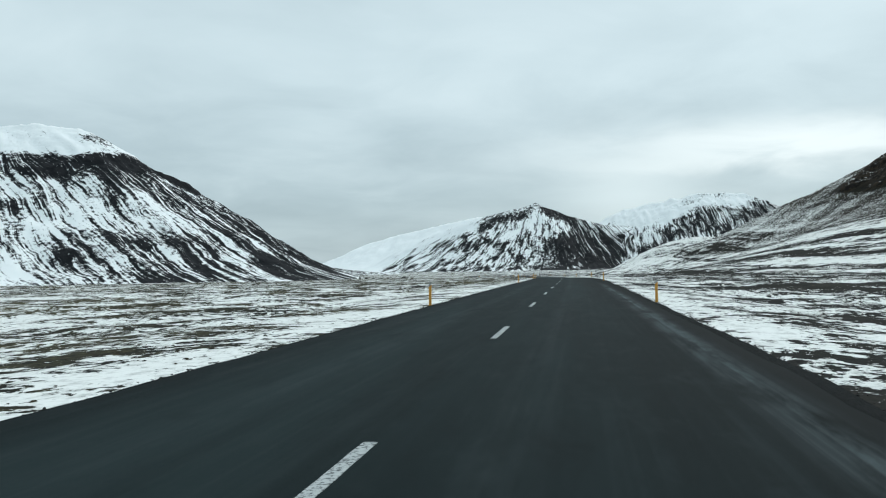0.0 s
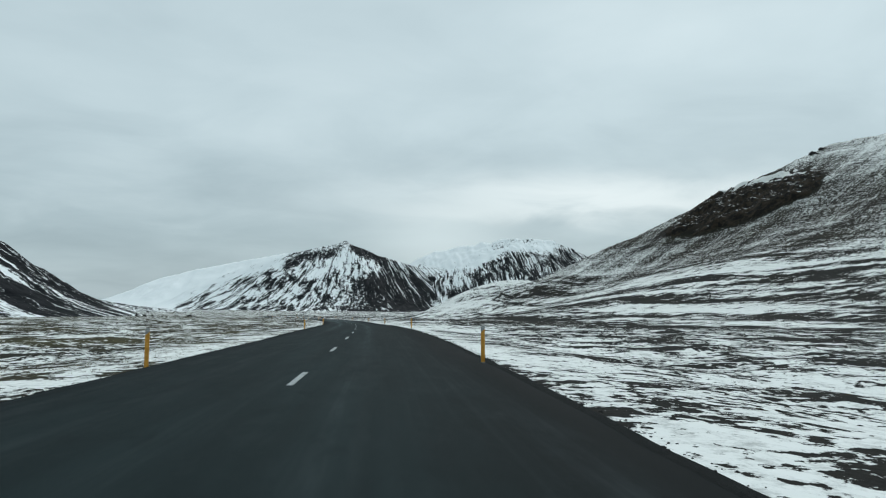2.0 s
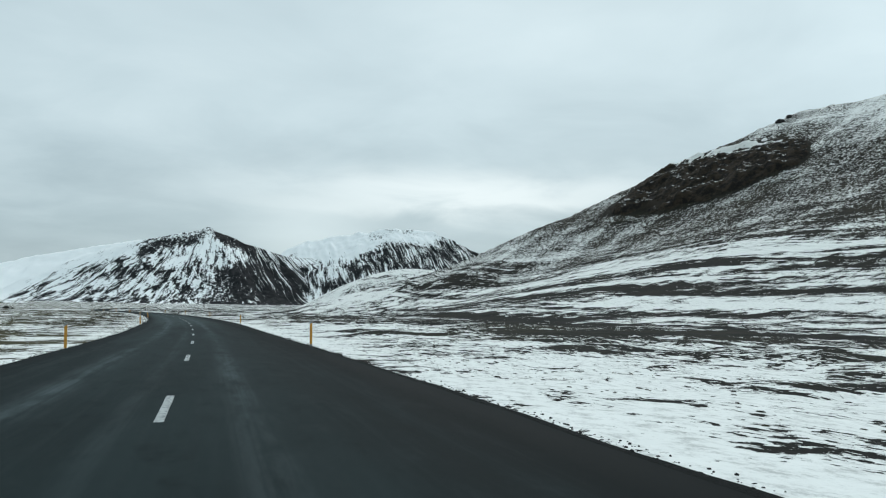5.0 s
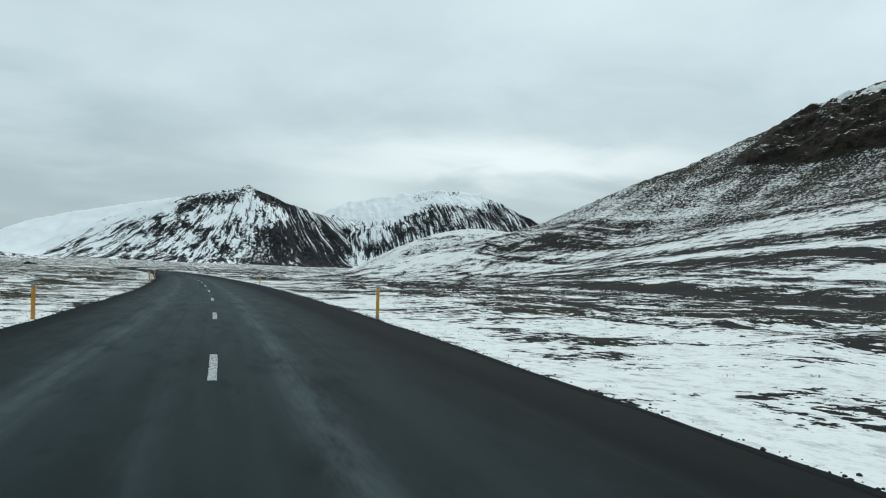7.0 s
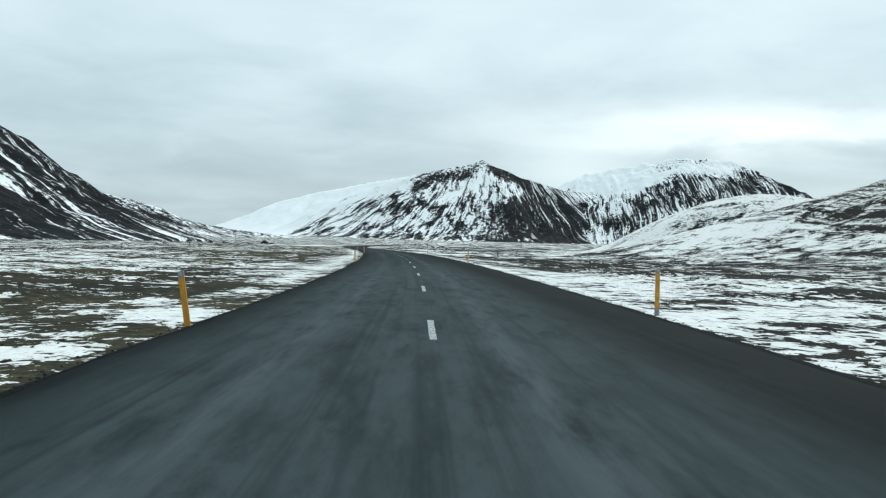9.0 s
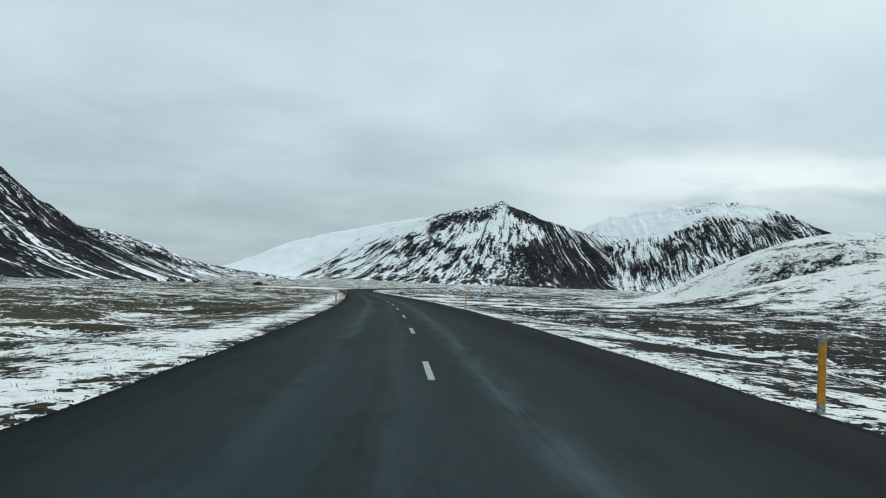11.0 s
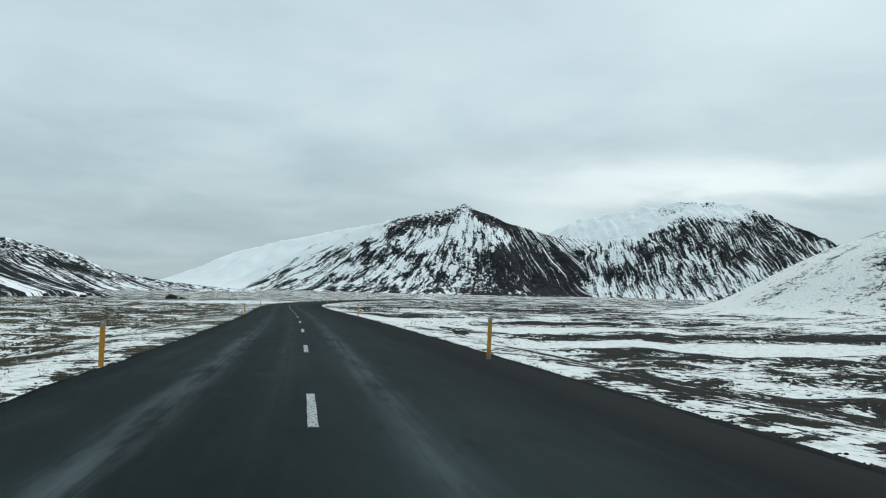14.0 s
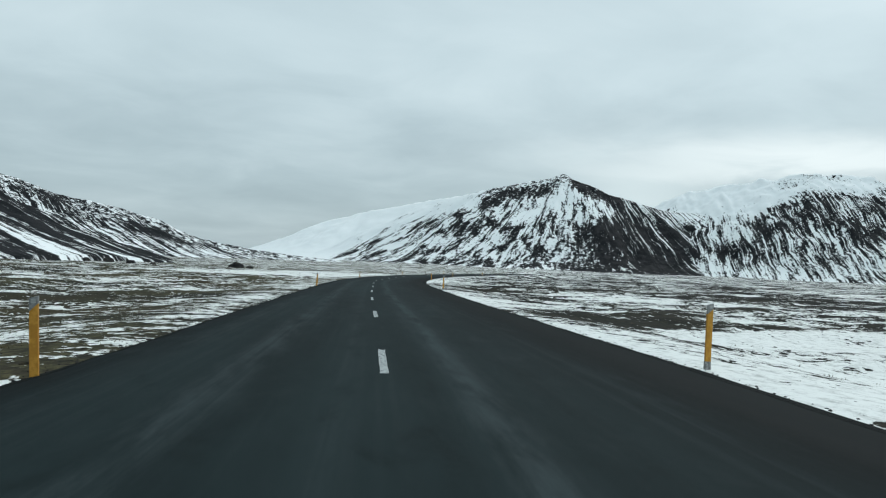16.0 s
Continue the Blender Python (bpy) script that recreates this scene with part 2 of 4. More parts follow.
def asphalt_material():
    k = Mat("worn_asphalt", 0.9, spec=0.04)
    uv = k.attr("lane", "Vector")
    sep_ = k.t.nodes.new("ShaderNodeSeparateXYZ")
    k.put(sep_.inputs[0], uv)
    lat, far = sep_.outputs[0], sep_.outputs[1]
    grain = k.noise(k.geo, 90.0, 3.0, 0.7)
    blotch = k.noise(k.scaled(uv, (0.9, 0.06, 0)), 1.0, 5.0, 0.6, 0.4)
    smear = k.noise(k.scaled(uv, (2.2, 0.35, 0)), 1.0, 5.0, 0.65, 0.15)
    worn = k.times(k.step(lat, -3.9, -2.2), k.step(k.times(lat, -1.0), -3.7, -1.2))
    lines = k.noise(k.scaled(uv, (6.5, 0.045, 0)), 1.0, 5.0, 0.6, 0.1)
    dark = k.mix(k.step(blotch, 0.35, 0.68), (0.0046, 0.0082, 0.0090), (0.0084, 0.0136, 0.0146))
    pale = k.mix(k.step(blotch, 0.35, 0.68), (0.0100, 0.0178, 0.0188), (0.0165, 0.0275, 0.0290))
    pale = k.mix(k.times(k.step(far, 140.0, 210.0), k.step(k.times(far, -1.0), -455.0, -415.0)), pale, k.mix(k.step(blotch, 0.35, 0.68), (0.0165, 0.0265, 0.0280), (0.0265, 0.0400, 0.0420)))
    col = k.mix(k.times(worn, k.step(k.noise(k.scaled(uv, (0.25, 0.02, 0)), 1.0, 4.0, 0.6), 0.2, 0.6)), dark, pale)
    grey = k.times(k.times(k.step(far, 205.0, 250.0), k.step(k.times(far, -1.0), -345.0, -300.0)), worn)
    col = k.mix(k.times(grey, k.step(smear, 0.1, 0.75)), col, (0.055, 0.075, 0.078))
    col = k.mix(k.times(k.step(lines, 0.46, 0.72), 0.5), col, k.mix(k.step(blotch, 0.35, 0.68), (0.0100, 0.0165, 0.0175), (0.0250, 0.0360, 0.0380)))
    mottle = k.noise(k.scaled(uv, (1.7, 0.55, 0)), 1.0, 6.0, 0.68, 0.3)
    col = k.mix(k.times(k.step(mottle, 0.50, 0.74), 0.45), col, (0.0230, 0.0330, 0.0350))
    col = k.mix(k.times(k.step(k.times(mottle, -1.0), -0.48, -0.26), 0.55), col, (0.0048, 0.0078, 0.0085))
    # the tar is blacker along the outer edge of the lane
    outer = k.times(k.step(lat, 2.9, 3.9), k.math("MULTIPLY_ADD", k.times(k.step(far, 235.0, 275.0), k.step(k.times(far, -1.0), -340.0, -300.0)), -0.6, 0.95))
    col = k.mix(outer, col, (0.0040, 0.0068, 0.0074))
    # pale dust that the tyres have pushed out of the wheel tracks
    wander = k.math("ADD", lat, k.swing(k.noise(k.scaled(uv, (0.0, 0.014, 0)), 1.0, 2.0), 0.5))
    for centre, width, amount, where in ((-1.80, 0.28, 0.95, 3.0), (0.98, 0.24, 1.0, 9.0), (3.38, 0.24, 0.90, 21.0), (-3.1, 0.30, 0.12, 33.0), (-0.45, 0.18, 0.30, 45.0)):
        band = k.math("POWER", 2.718, k.times(k.math("POWER", k.math("DIVIDE", k.math("SUBTRACT", wander, centre), width), 2.0), -1.0))
        shift = k.t.nodes.new("ShaderNodeVectorMath")
        shift.operation = "ADD"
        k.put(shift.inputs[0], uv)
        shift.inputs[1].default_value = (0, where * 40, where)
        some = k.step(k.noise(k.scaled(shift.outputs[0], (0.0, 0.012, 1.0)), 1.0, 3.0), 0.28, 0.54)
        if abs(centre) < 2.5:
            some = k.times(some, k.math("MULTIPLY_ADD", k.step(far, 90.0, 190.0), 0.80, 0.20))
            some = k.times(some, k.math("MULTIPLY_ADD", k.step(k.times(far, -1.0), -490.0, -430.0), 0.6, 0.4))
        if centre > 3:
            some = k.step(k.times(far, -1.0), -78.0, -45.0)
        col = k.mix(k.times(k.times(k.times(band, amount), some), k.times(k.step(smear, 0.28, 0.66), k.math("MULTIPLY_ADD", k.step(lines, 0.35, 0.60), 0.7, 0.45, clamp=True))), col, (0.076, 0.098, 0.104))
    col = k.mix(k.times(k.times(k.step(grain, 0.35, 0.75), worn), 0.25), col, (0.019, 0.029, 0.031))
    k.color(col)
    k.rough(k.mix(blotch, (0.80, 0.80, 0.80), (0.95, 0.95, 0.95)))
    k.bump(grain, 0.35, 0.006)
    return k.m


def gravel_material():
    k = Mat("dark_lava_gravel", 0.95, spec=0.05)
    a, b = k.noise(k.geo, 26.0, 4.0, 0.75), k.noise(k.geo, 1.1, 4.0, 0.6)
    col = k.mix(k.step(a, 0.35, 0.7), (0.0050, 0.0066, 0.0071), (0.0120, 0.0152, 0.0160))
    k.color(k.mix(k.times(k.step(b, 0.5, 0.75), 0.4), col, (0.0135, 0.0145, 0.0140)))
    k.bump(a, 0.9, 0.03)
    return k.m


def plain_material(name, a, b, scale, rough, bump=0.3, dist=0.004, spec=0.35, metal=0.0, lo=0.40, hi=0.65):
    k = Mat(name, rough, metal, spec)
    n = k.noise(k.geo, scale, 5.0, 0.65)
    k.color(k.mix(k.step(n, lo, hi), a, b))
    k.bump(n, bump, dist)
    return k.m


GROUND = ground_material()
HILL_DARK = mountain_material("snow_streaked_black_scree", (0.014, 0.015, 0.017), (0.032, 0.032, 0.034), 6.0, 48.0, 0.13, (2.2, 3.0, 1.8, 1.6))
HILL_PEAK = mountain_material("snow_patched_black_scree", (0.014, 0.015, 0.017), (0.032, 0.032, 0.034), 7.0, 28.0, 0.13, (2.9, 2.4, 1.7, 1.2))
HILL_LEFT = mountain_material("snow_streaked_brown_scree", (0.011, 0.0124, 0.0142), (0.024, 0.0245, 0.0270), 5.4, 66.0, 0.17, (2.7, 2.4, 2.0, 1.8))
ASPHALT, GRAVEL = asphalt_material(), gravel_material()
PAINT = plain_material("worn_white_road_paint", (0.075, 0.085, 0.088), (0.44, 0.47, 0.47), 24.0, 0.8, 0.3, 0.003, 0.1, 0.0, 0.37, 0.54)
YELLOW = plain_material("weathered_yellow_plastic", (0.47, 0.215, 0.022), (0.61, 0.300, 0.040), 14.0, 0.55)
GREY = plain_material("dull_grey_reflector", (0.19, 0.20, 0.20), (0.30, 0.31, 0.31), 25.0, 0.4)
PALE = plain_material("pale_reflector_sheet", (0.34, 0.35, 0.34), (0.44, 0.45, 0.44), 30.0, 0.3)
FOOT = plain_material("pale_grey_plastic", (0.16, 0.16, 0.155), (0.36, 0.36, 0.35), 22.0, 0.8)
STONE = plain_material("black_lava_stone", (0.016, 0.016, 0.017), (0.045, 0.043, 0.040), 6.0, 0.95, 0.8, 0.02, 0.2)
GRASS = plain_material("dead_straw_grass", (0.07, 0.055, 0.026), (0.16, 0.125, 0.065), 5.0, 0.9)


# ---- number helpers for the land ----
def lattice(ix, iy, seed):
    h = np.sin(ix * 127.1 + iy * 311.7 + seed * 74.7) * 43758.5453
    return h - np.floor(h)


def value_noise(x, y, seed=0):
    ix, iy = np.floor(x), np.floor(y)
    fx, fy = x - ix, y - iy
    fx, fy = fx * fx * (3 - 2 * fx), fy * fy * (3 - 2 * fy)
    a, b = lattice(ix, iy, seed), lattice(ix + 1, iy, seed)
    c, d = lattice(ix, iy + 1, seed), lattice(ix + 1, iy + 1, seed)
    return (a + (b - a) * fx) * (1 - fy) + (c + (d - c) * fx) * fy - 0.5


def fbm(x, y, octaves=4, seed=0, gain=0.5):
    out, amp = 0.0, 1.0
    for i in range(octaves):
        out = out + amp * value_noise(x * 2 ** i + 17.3 * i, y * 2 ** i - 9.1 * i, seed + i)
        amp *= gain
    return out


def smooth(lo, hi, v):
    u = np.clip((v - lo) / (hi - lo), 0, 1)
    return u * u * (3 - 2 * u)


# the road's middle line, every 40 m northwards from y = -40: offset to the east, and height
KNOT_X = np.array([-8.48, -1.60, 4.84, 11.10, 16.92, 21.88, 25.96, 29.10, 31.04, 31.92, 31.64, 30.19, 27.75, 24.60, 20.95, 18.2, 18.6, 22.2, 28.8, 37.5, 48.0, 60.0, 73.0])
KNOT_Z = np.array([0.0, 0.0, 0.02, -0.07, -0.32, -0.75, -1.27, -1.60, -1.92, -2.27, -2.59, -2.95, -3.35, -3.73, -4.10, -4.40, -4.65, -4.80, -4.9, -4.95, -5.0, -5.0, -5.0])


def along(knots, y):
    u = np.clip((np.asarray(y, float) + 40) / 40, 0.0, len(knots) - 1.001)
    i = np.clip(np.floor(u).astype(int), 1, len(knots) - 3)
    f = u - i
    p0, p1, p2, p3 = knots[i - 1], knots[i], knots[i + 1], knots[i + 2]
    return p1 + 0.5 * f * (p2 - p0 + f * (2 * p0 - 5 * p1 + 4 * p2 - p3 + f * (3 * (p1 - p2) + p3 - p0)))


def road_x(y):
    return along(KNOT_X, y)


def road_z(y):
    return along(KNOT_Z, y)


LINE_Y = np.arange(-40.0, 800.0, 0.5)
LINE_X = road_x(LINE_Y)
LINE_S = np.concatenate([[0.0], np.cumsum(np.hypot(np.diff(LINE_X), 0.5))])
LINE_S -= np.interp(0.0, LINE_Y, LINE_S)


def road_frame(s):
    """The point of the middle line at s metres, the way ahead and the way to the right."""
    y = float(np.interp(s, LINE_S, LINE_Y))
    d = Vector((float(road_x(y + 0.5) - road_x(y - 0.5)), 1.0, float(road_z(y + 0.5) - road_z(y - 0.5)))).normalized()
    return Vector((float(road_x(y)), y, float(road_z(y)))), d, Vector((d.y, -d.x, 0)).normalized()


def edge_left(y):
    y = np.asarray(y, float)
    return -4.02 - 0.25 * smooth(95, 125, y) * smooth(260, 225, y) - 0.12 * smooth(300, 330, y) * smooth(375, 345, y) + 0.07 * fbm(y / 2.2, np.zeros_like(y), 3, 5)


def edge_right(y):
    y = np.asarray(y, float)
    return 4.40 + 0.33 * smooth(62, 98, y) + 0.33 * smooth(190, 270, y) + 0.07 * fbm(y / 2.2, np.zeros_like(y), 3, 8)


def plain_z(x, y):
    z = np.interp(y, [-200, 0, 120, 250, 520, 800, 1300, 2500], [-0.7, -0.7, -1.15, -2.3, -4.9, -6.3, -4.0, -1.0])
    return z + 0.7 * fbm(x / 60, y / 75, 3, 21) + 0.22 * fbm(x / 7, y / 12, 3, 33) + hummock(x, y)


def hummock(x, y):
    """Tussocks and frost heaves, which stand out of the snow."""
    return 0.30 * fbm(x / 2.6, y / 2.6, 3, 35)


CREST_P, CREST_N = np.array([215.0, 438.0]), np.array([0.508, 0.862])


def hill_z(x, y):
    """The hillside east of the road, with its crag, and the white knoll north of it."""
    face = -130.1 + 0.594 * x + 0.1126 * y
    face = np.minimum(face, 79.5 + 0.20 * (x - 271) + 3.0 * fbm(x / 30, y / 30, 3, 41))
    d = (x - CREST_P[0]) * CREST_N[0] + (y - CREST_P[1]) * CREST_N[1]
    back = face - 0.95 * np.maximum(d - 4.0 + 2.0 * fbm(x / 25, y / 25, 3, 44), 0)
    rise = smooth(6, 45, face)
    back = back + rise * (1.8 * fbm(x / 34, y / 60, 3, 47) + 0.7 * fbm(x / 6, y / 9, 3, 49))
    # the crag: a step of bare rock along its lower edge
    u = (x - 215) * 0.95 + (y - 438) * 0.31
    w = (x - 215) * 0.31 - (y - 438) * 0.95
    low = u + 25 - 0.0080 * (w - 33) ** 2 + 4 * fbm(x / 9, y / 9, 3, 51)
    high = 25 - u - 0.02 * np.maximum(w - 48, 0) ** 2 + 9 * fbm(x / 7, y / 7, 3, 52)
    rock = smooth(-1, 4, low) * smooth(-2, 8, high) * smooth(2, 14, w) * smooth(84, 70, w)
    back = back + rock * (1.6 + 1.5 * fbm(x / 7, y / 7, 3, 55))
    # its nose runs down westwards as a low spur
    nose = np.full_like(back, -50.0)
    spur = ((215, 438, 44), (185, 455, 25), (155, 471, 16), (137, 480, 10), (120, 488, 1.5), (105, 494, -4.5))
    for (ax, ay, az), (bx, by, bz) in zip(spur, spur[1:]):
        ll = (bx - ax) ** 2 + (by - ay) ** 2
        q = np.clip(((x - ax) * (bx - ax) + (y - ay) * (by - ay)) / ll, 0, 1)
        dd = np.hypot(x - ax - q * (bx - ax), y - ay - q * (by - ay))
        nose = np.maximum(nose, az + (bz - az) * q - 0.20 * dd - 0.003 * dd * dd)
    back = soft_max(back, nose + 0.25 * fbm(x / 18, y / 18, 3, 59), 4.0)
    r = np.hypot(x - 185, y - 600)
    knoll = -9 + 29.7 * np.maximum(1 - (r / 82) ** 2, 0) ** 1.45 + 0.8 * fbm(x / 22, y / 22, 3, 57) * smooth(85, 60, r)
    return back, rock, knoll, r


def soft_max(a, b, k):
    h = np.maximum(k - np.abs(a - b), 0) / k
    return np.maximum(a, b) + h * h * k * 0.25


def land_z(x, y):
    """The height of the ground without the road's bank."""
    flat_ = plain_z(x, y)
    back, rock, knoll, r = hill_z(x, y)
    east = x - road_x(np.clip(y, -40, 800))
    # the land climbs gently towards the foot of the hill
    flat_ = flat_ + 2.0 * smooth(45, 170, east) * smooth(540, 400, y)
    z = soft_max(flat_, back, 12.0 + 46.0 * smooth(470, 300, y))
    return soft_max(z, np.where(r < 82, knoll, -50), 5.0)


def ground_z(x, y):
    yc = np.clip(y, -40, 800)
    off = x - road_x(yc)
    near = np.where(off > 0, off - edge_right(yc), -off + edge_left(yc))
    t = smooth(0.5, 7.5, near)
    inside = np.where(y < 810, 1.0, 0.0)
    t = 1 - (1 - t) * inside
    bank = road_z(yc) - 0.13
    return bank * (1 - t) + land_z(x, y) * t


def mesh_object(name, verts, faces, material, parent=None, smooth_shade=False):
    me = bpy.data.meshes.new(name)
    me.from_pydata(verts, [], faces)
    me.materials.append(material)
    if smooth_shade:
        me.shade_smooth()
    ob = new(name, me)
    ob.parent = parent
    return ob


def sheet(name, X, Y, Z, material, floats=(), vectors=()):
    """A grid of points as one mesh; floats and vectors are named values at its points."""
    rows_, cols = X.shape
    i = np.arange(rows_ * cols).reshape(rows_, cols)
    quads = np.stack([i[:-1, :-1], i[:-1, 1:], i[1:, 1:], i[1:, :-1]], -1).reshape(-1, 4)
    me = bpy.data.meshes.new(name)
    me.vertices.add(rows_ * cols)
    me.vertices.foreach_set("co", np.stack([X, Y, Z], -1).astype(np.float32).ravel())
    me.loops.add(quads.size)
    me.loops.foreach_set("vertex_index", quads.astype(np.int32).ravel())
    me.polygons.add(len(quads))
    me.polygons.foreach_set("loop_start", np.arange(0, quads.size, 4, dtype=np.int32))
    me.update(calc_edges=True)
    me.shade_smooth()
    for key, values in floats:
        me.attributes.new(key, "FLOAT", "POINT").data.foreach_set("value", values.astype(np.float32).ravel())
    for key, values in vectors:
        me.attributes.new(key, "FLOAT_VECTOR", "POINT").data.foreach_set("vector", values.astype(np.float32).ravel())
    me.materials.append(material)
    me.validate()
    return new(name, me)


# ---- the ground: one sheet to the horizon ----
def spread(first, last, step, growth, cap):
    out, v = [first], first
    while v < last:
        v += step
        step = min(step * growth, cap)
        out.append(v)
    return np.array(out)


near_side = spread(5.6, 300.0, 0.35, 1.03, 3.2)
far_side = spread(near_side[-1] + 5.0, 2600.0, 6.0, 1.12, 120.0)
west_side = spread(5.6, 2600.0, 0.35, 1.04, 80.0)
offs = np.concatenate([-west_side[::-1], np.linspace(-5.2, 5.2, 15), near_side, far_side])
ys = np.concatenate([np.arange(-60.0, 640.0, 0.8), spread(640.0, 4300.0, 1.2, 1.03, 90.0)])
YG, OG = np.meshgrid(ys, offs, indexing="ij")
XG = road_x(np.clip(YG, -40, 800)) + OG
ZG = ground_z(XG, YG)
back_g, rock_g, knoll_g, r_g = hill_z(XG, YG)
face_g = -130.1 + 0.594 * XG + 0.1126 * YG
scree_g = smooth(-8, 26, face_g + 9 * fbm(XG / 40, YG / 40, 3, 71)) * smooth(-4, 6, back_g)
knoll_w = smooth(-2.0, 2.5, knoll_g - np.maximum(back_g, plain_z(XG, YG))) * smooth(82, 74, r_g)
east_y = np.interp(YG, [0, 60, 150, 250, 330, 500, 800, 1300], [0.12, 0.04, 0.02, -0.05, -0.14, -0.12, -0.04, 0.05])
west_y = np.interp(YG, [0, 60, 120, 220, 300, 480, 640, 900, 1300], [0.04, 0.01, -0.03, -0.06, -0.08, -0.07, -0.06, -0.02, 0.03])
cover_g = np.where(OG > 0, east_y, west_y)
cover_g += np.where(OG < 0, 0.24 - 0.12 * smooth(320, 350, YG), 0.24) * smooth(0.85, 0.2, np.abs(np.where(OG > 0, OG - 5.35, -OG - 4.95))) * smooth(560, 540, YG)      # ploughed snow along the verge
cover_g += 0.06 * smooth(16, 8, OG) * smooth(3, 6, OG) * smooth(360, 250, YG)
cover_g += (0.20 - 0.10 * smooth(225, 255, YG) - 0.14 * smooth(150, 120, YG)) * smooth(20, 10, OG) * smooth(3, 6, OG) * smooth(60, 95, YG) * smooth(345, 300, YG)
cover_g += 0.16 * smooth(40, 60, OG) * smooth(170, 140, OG) * smooth(370, 410, YG) * smooth(560, 530, YG) * (1 - knoll_w)
cover_g -= 0.08 * smooth(45, 30, OG) * smooth(7, 12, OG) * smooth(350, 375, YG) * smooth(430, 410, YG)
cover_g += 0.12 * smooth(45, 70, OG) * smooth(220, 400, YG + 0.3 * XG) * smooth(400, 370, YG) * (1 - scree_g)
cover_g += 0.04 * smooth(45, 25, OG) * smooth(3, 6, OG) * smooth(375, 400, YG) * smooth(480, 450, YG)
rim_n = -0.45 * (XG - 160) - 0.89 * (YG - 468)      # metres down the near side of the spur from its crest
spur_g = smooth(112, 135, XG) * smooth(235, 200, XG) * smooth(-14, -4, rim_n) * smooth(120, 95, rim_n) * (1 - scree_g)
cover_g += spur_g * (-0.32 * smooth(52, 40, rim_n + 8 * fbm(XG / 25, YG / 25, 3, 73)) + 0.05 + 0.16 * smooth(45, 58, rim_n) * smooth(100, 85, rim_n))
cover_g += -0.07 * scree_g - 0.06 * smooth(14, 34, OG) * smooth(700, 560, YG)
# larger patches of bare moor: middle, half length, half width, turn
for bx, by, bl, bw, turn_ in ((60, 199, 18, 7.5, 4), (67, 238, 20, 8, 20), (36, 122, 3.4, 1.6, -10), (30, 61, 12, 4, 10), (52, 414, 13, 6, 0), (37.5, 195, 3.2, 1.0, -30), (37.5, 438, 5, 2.6, 30), (52, 473, 15, 2.6, -4), (55, 499, 13, 4.2, 33), (37.0, 474.5, 5.5, 1.3, 84), (84, 262, 16, 6, 20), (20, 292, 6, 2.2, 0), (70, 168, 18, 6, 20)):
    ca, sa = math.cos(radians(turn_)), math.sin(radians(turn_))
    pu, pv = ((XG - bx) * ca + (YG - by) * sa) / bl, (-(XG - bx) * sa + (YG - by) * ca) / bw
    cover_g -= 0.55 * smooth(1.3, 0.7, np.hypot(pu, pv) + 0.9 * fbm(XG / 6, YG / 4, 3, 79))
cover_g -= 0.13 * smooth(160, 130, YG) * smooth(4, 6, OG) * smooth(40, 20, OG)
for bx, by, bl, bw, turn_ in ((53, 461, 17, 5.5, 8), (42, 505, 10, 4, 20), (46, 482.5, 9.5, 4.2, 15), (32.6, 470, 9, 1.5, 98)):      # snowfields left in hollows
    ca, sa = math.cos(radians(turn_)), math.sin(radians(turn_))
    pu, pv = ((XG - bx) * ca + (YG - by) * sa) / bl, (-(XG - bx) * sa + (YG - by) * ca) / bw
    cover_g += 0.65 * smooth(1.3, 0.7, np.hypot(pu, pv) + 0.6 * fbm(XG / 6, YG / 4, 3, 81))
cover_g -= 0.10 * smooth(165, 185, YG) * smooth(255, 235, YG) * smooth(14, 20, OG) * smooth(60, 40, OG)
cover_g -= 0.11 * smooth(345, 365, YG) * smooth(415, 395, YG) * smooth(-16, -10, OG) * smooth(-3, -4.5, OG)
cover_g += 0.08 * knoll_w + 0.16 * smooth(10, 7, OG) * smooth(4, 6, OG) * smooth(350, 360, YG) * smooth(385, 375, YG)
cover_g += 0.55 * smooth(-48, -38, OG) * smooth(-7, -11, OG) * smooth(585, 605, YG) * smooth(720, 690, YG)      # the bank outside the far bend
berm_w = np.interp(YG, [300, 335, 375, 455], [5.9, 7.0, 5.7, 6.0])
cover_g += 0.40 * smooth(berm_w + 0.5, berm_w - 0.5, -OG) * smooth(4.4, 5.0, -OG) * smooth(300, 345, YG) * smooth(455, 425, YG)      # ploughed up inside the bend
cover_g += 0.16 * smooth(7, 9, OG) * smooth(20, 15, OG) * smooth(116, 122, YG) * smooth(175, 150, YG)
cover_g += 0.10 * smooth(-9, -13, OG) * smooth(-48, -38, OG) * smooth(262, 275, YG) * smooth(345, 325, YG) + 0.20 * smooth(0.9, 0.3, np.abs(OG + 5.3)) * smooth(268, 280, YG) * smooth(345, 325, YG)
cover_g -= 0.17 * smooth(-7, -9, OG) * smooth(-60, -45, OG) * smooth(358, 378, YG) * smooth(450, 425, YG)
settled = smooth(5, 8, OG) * smooth(42, 32, OG) * smooth(458, 464, YG) * smooth(520, 508, YG)
cover_g -= 1.8 * hummock(XG, YG) * smooth(5, 8, np.abs(OG)) * (1 - 0.6 * settled) * (1 - scree_g) * (1 - 0.5 * knoll_w)
cover_g += 0.11 * smooth(-14, -30, OG) * smooth(220, 260, YG) * smooth(520, 440, YG) - 0.14 * smooth(-13, -9, OG) * smooth(-3, -5, OG) * smooth(268, 275, YG) * smooth(302, 292, YG)
cover_g += 0.08 * smooth(475, 490, YG) * smooth(560, 545, YG) * smooth(8, 14, OG)
cover_g -= 3.0 * rock_g
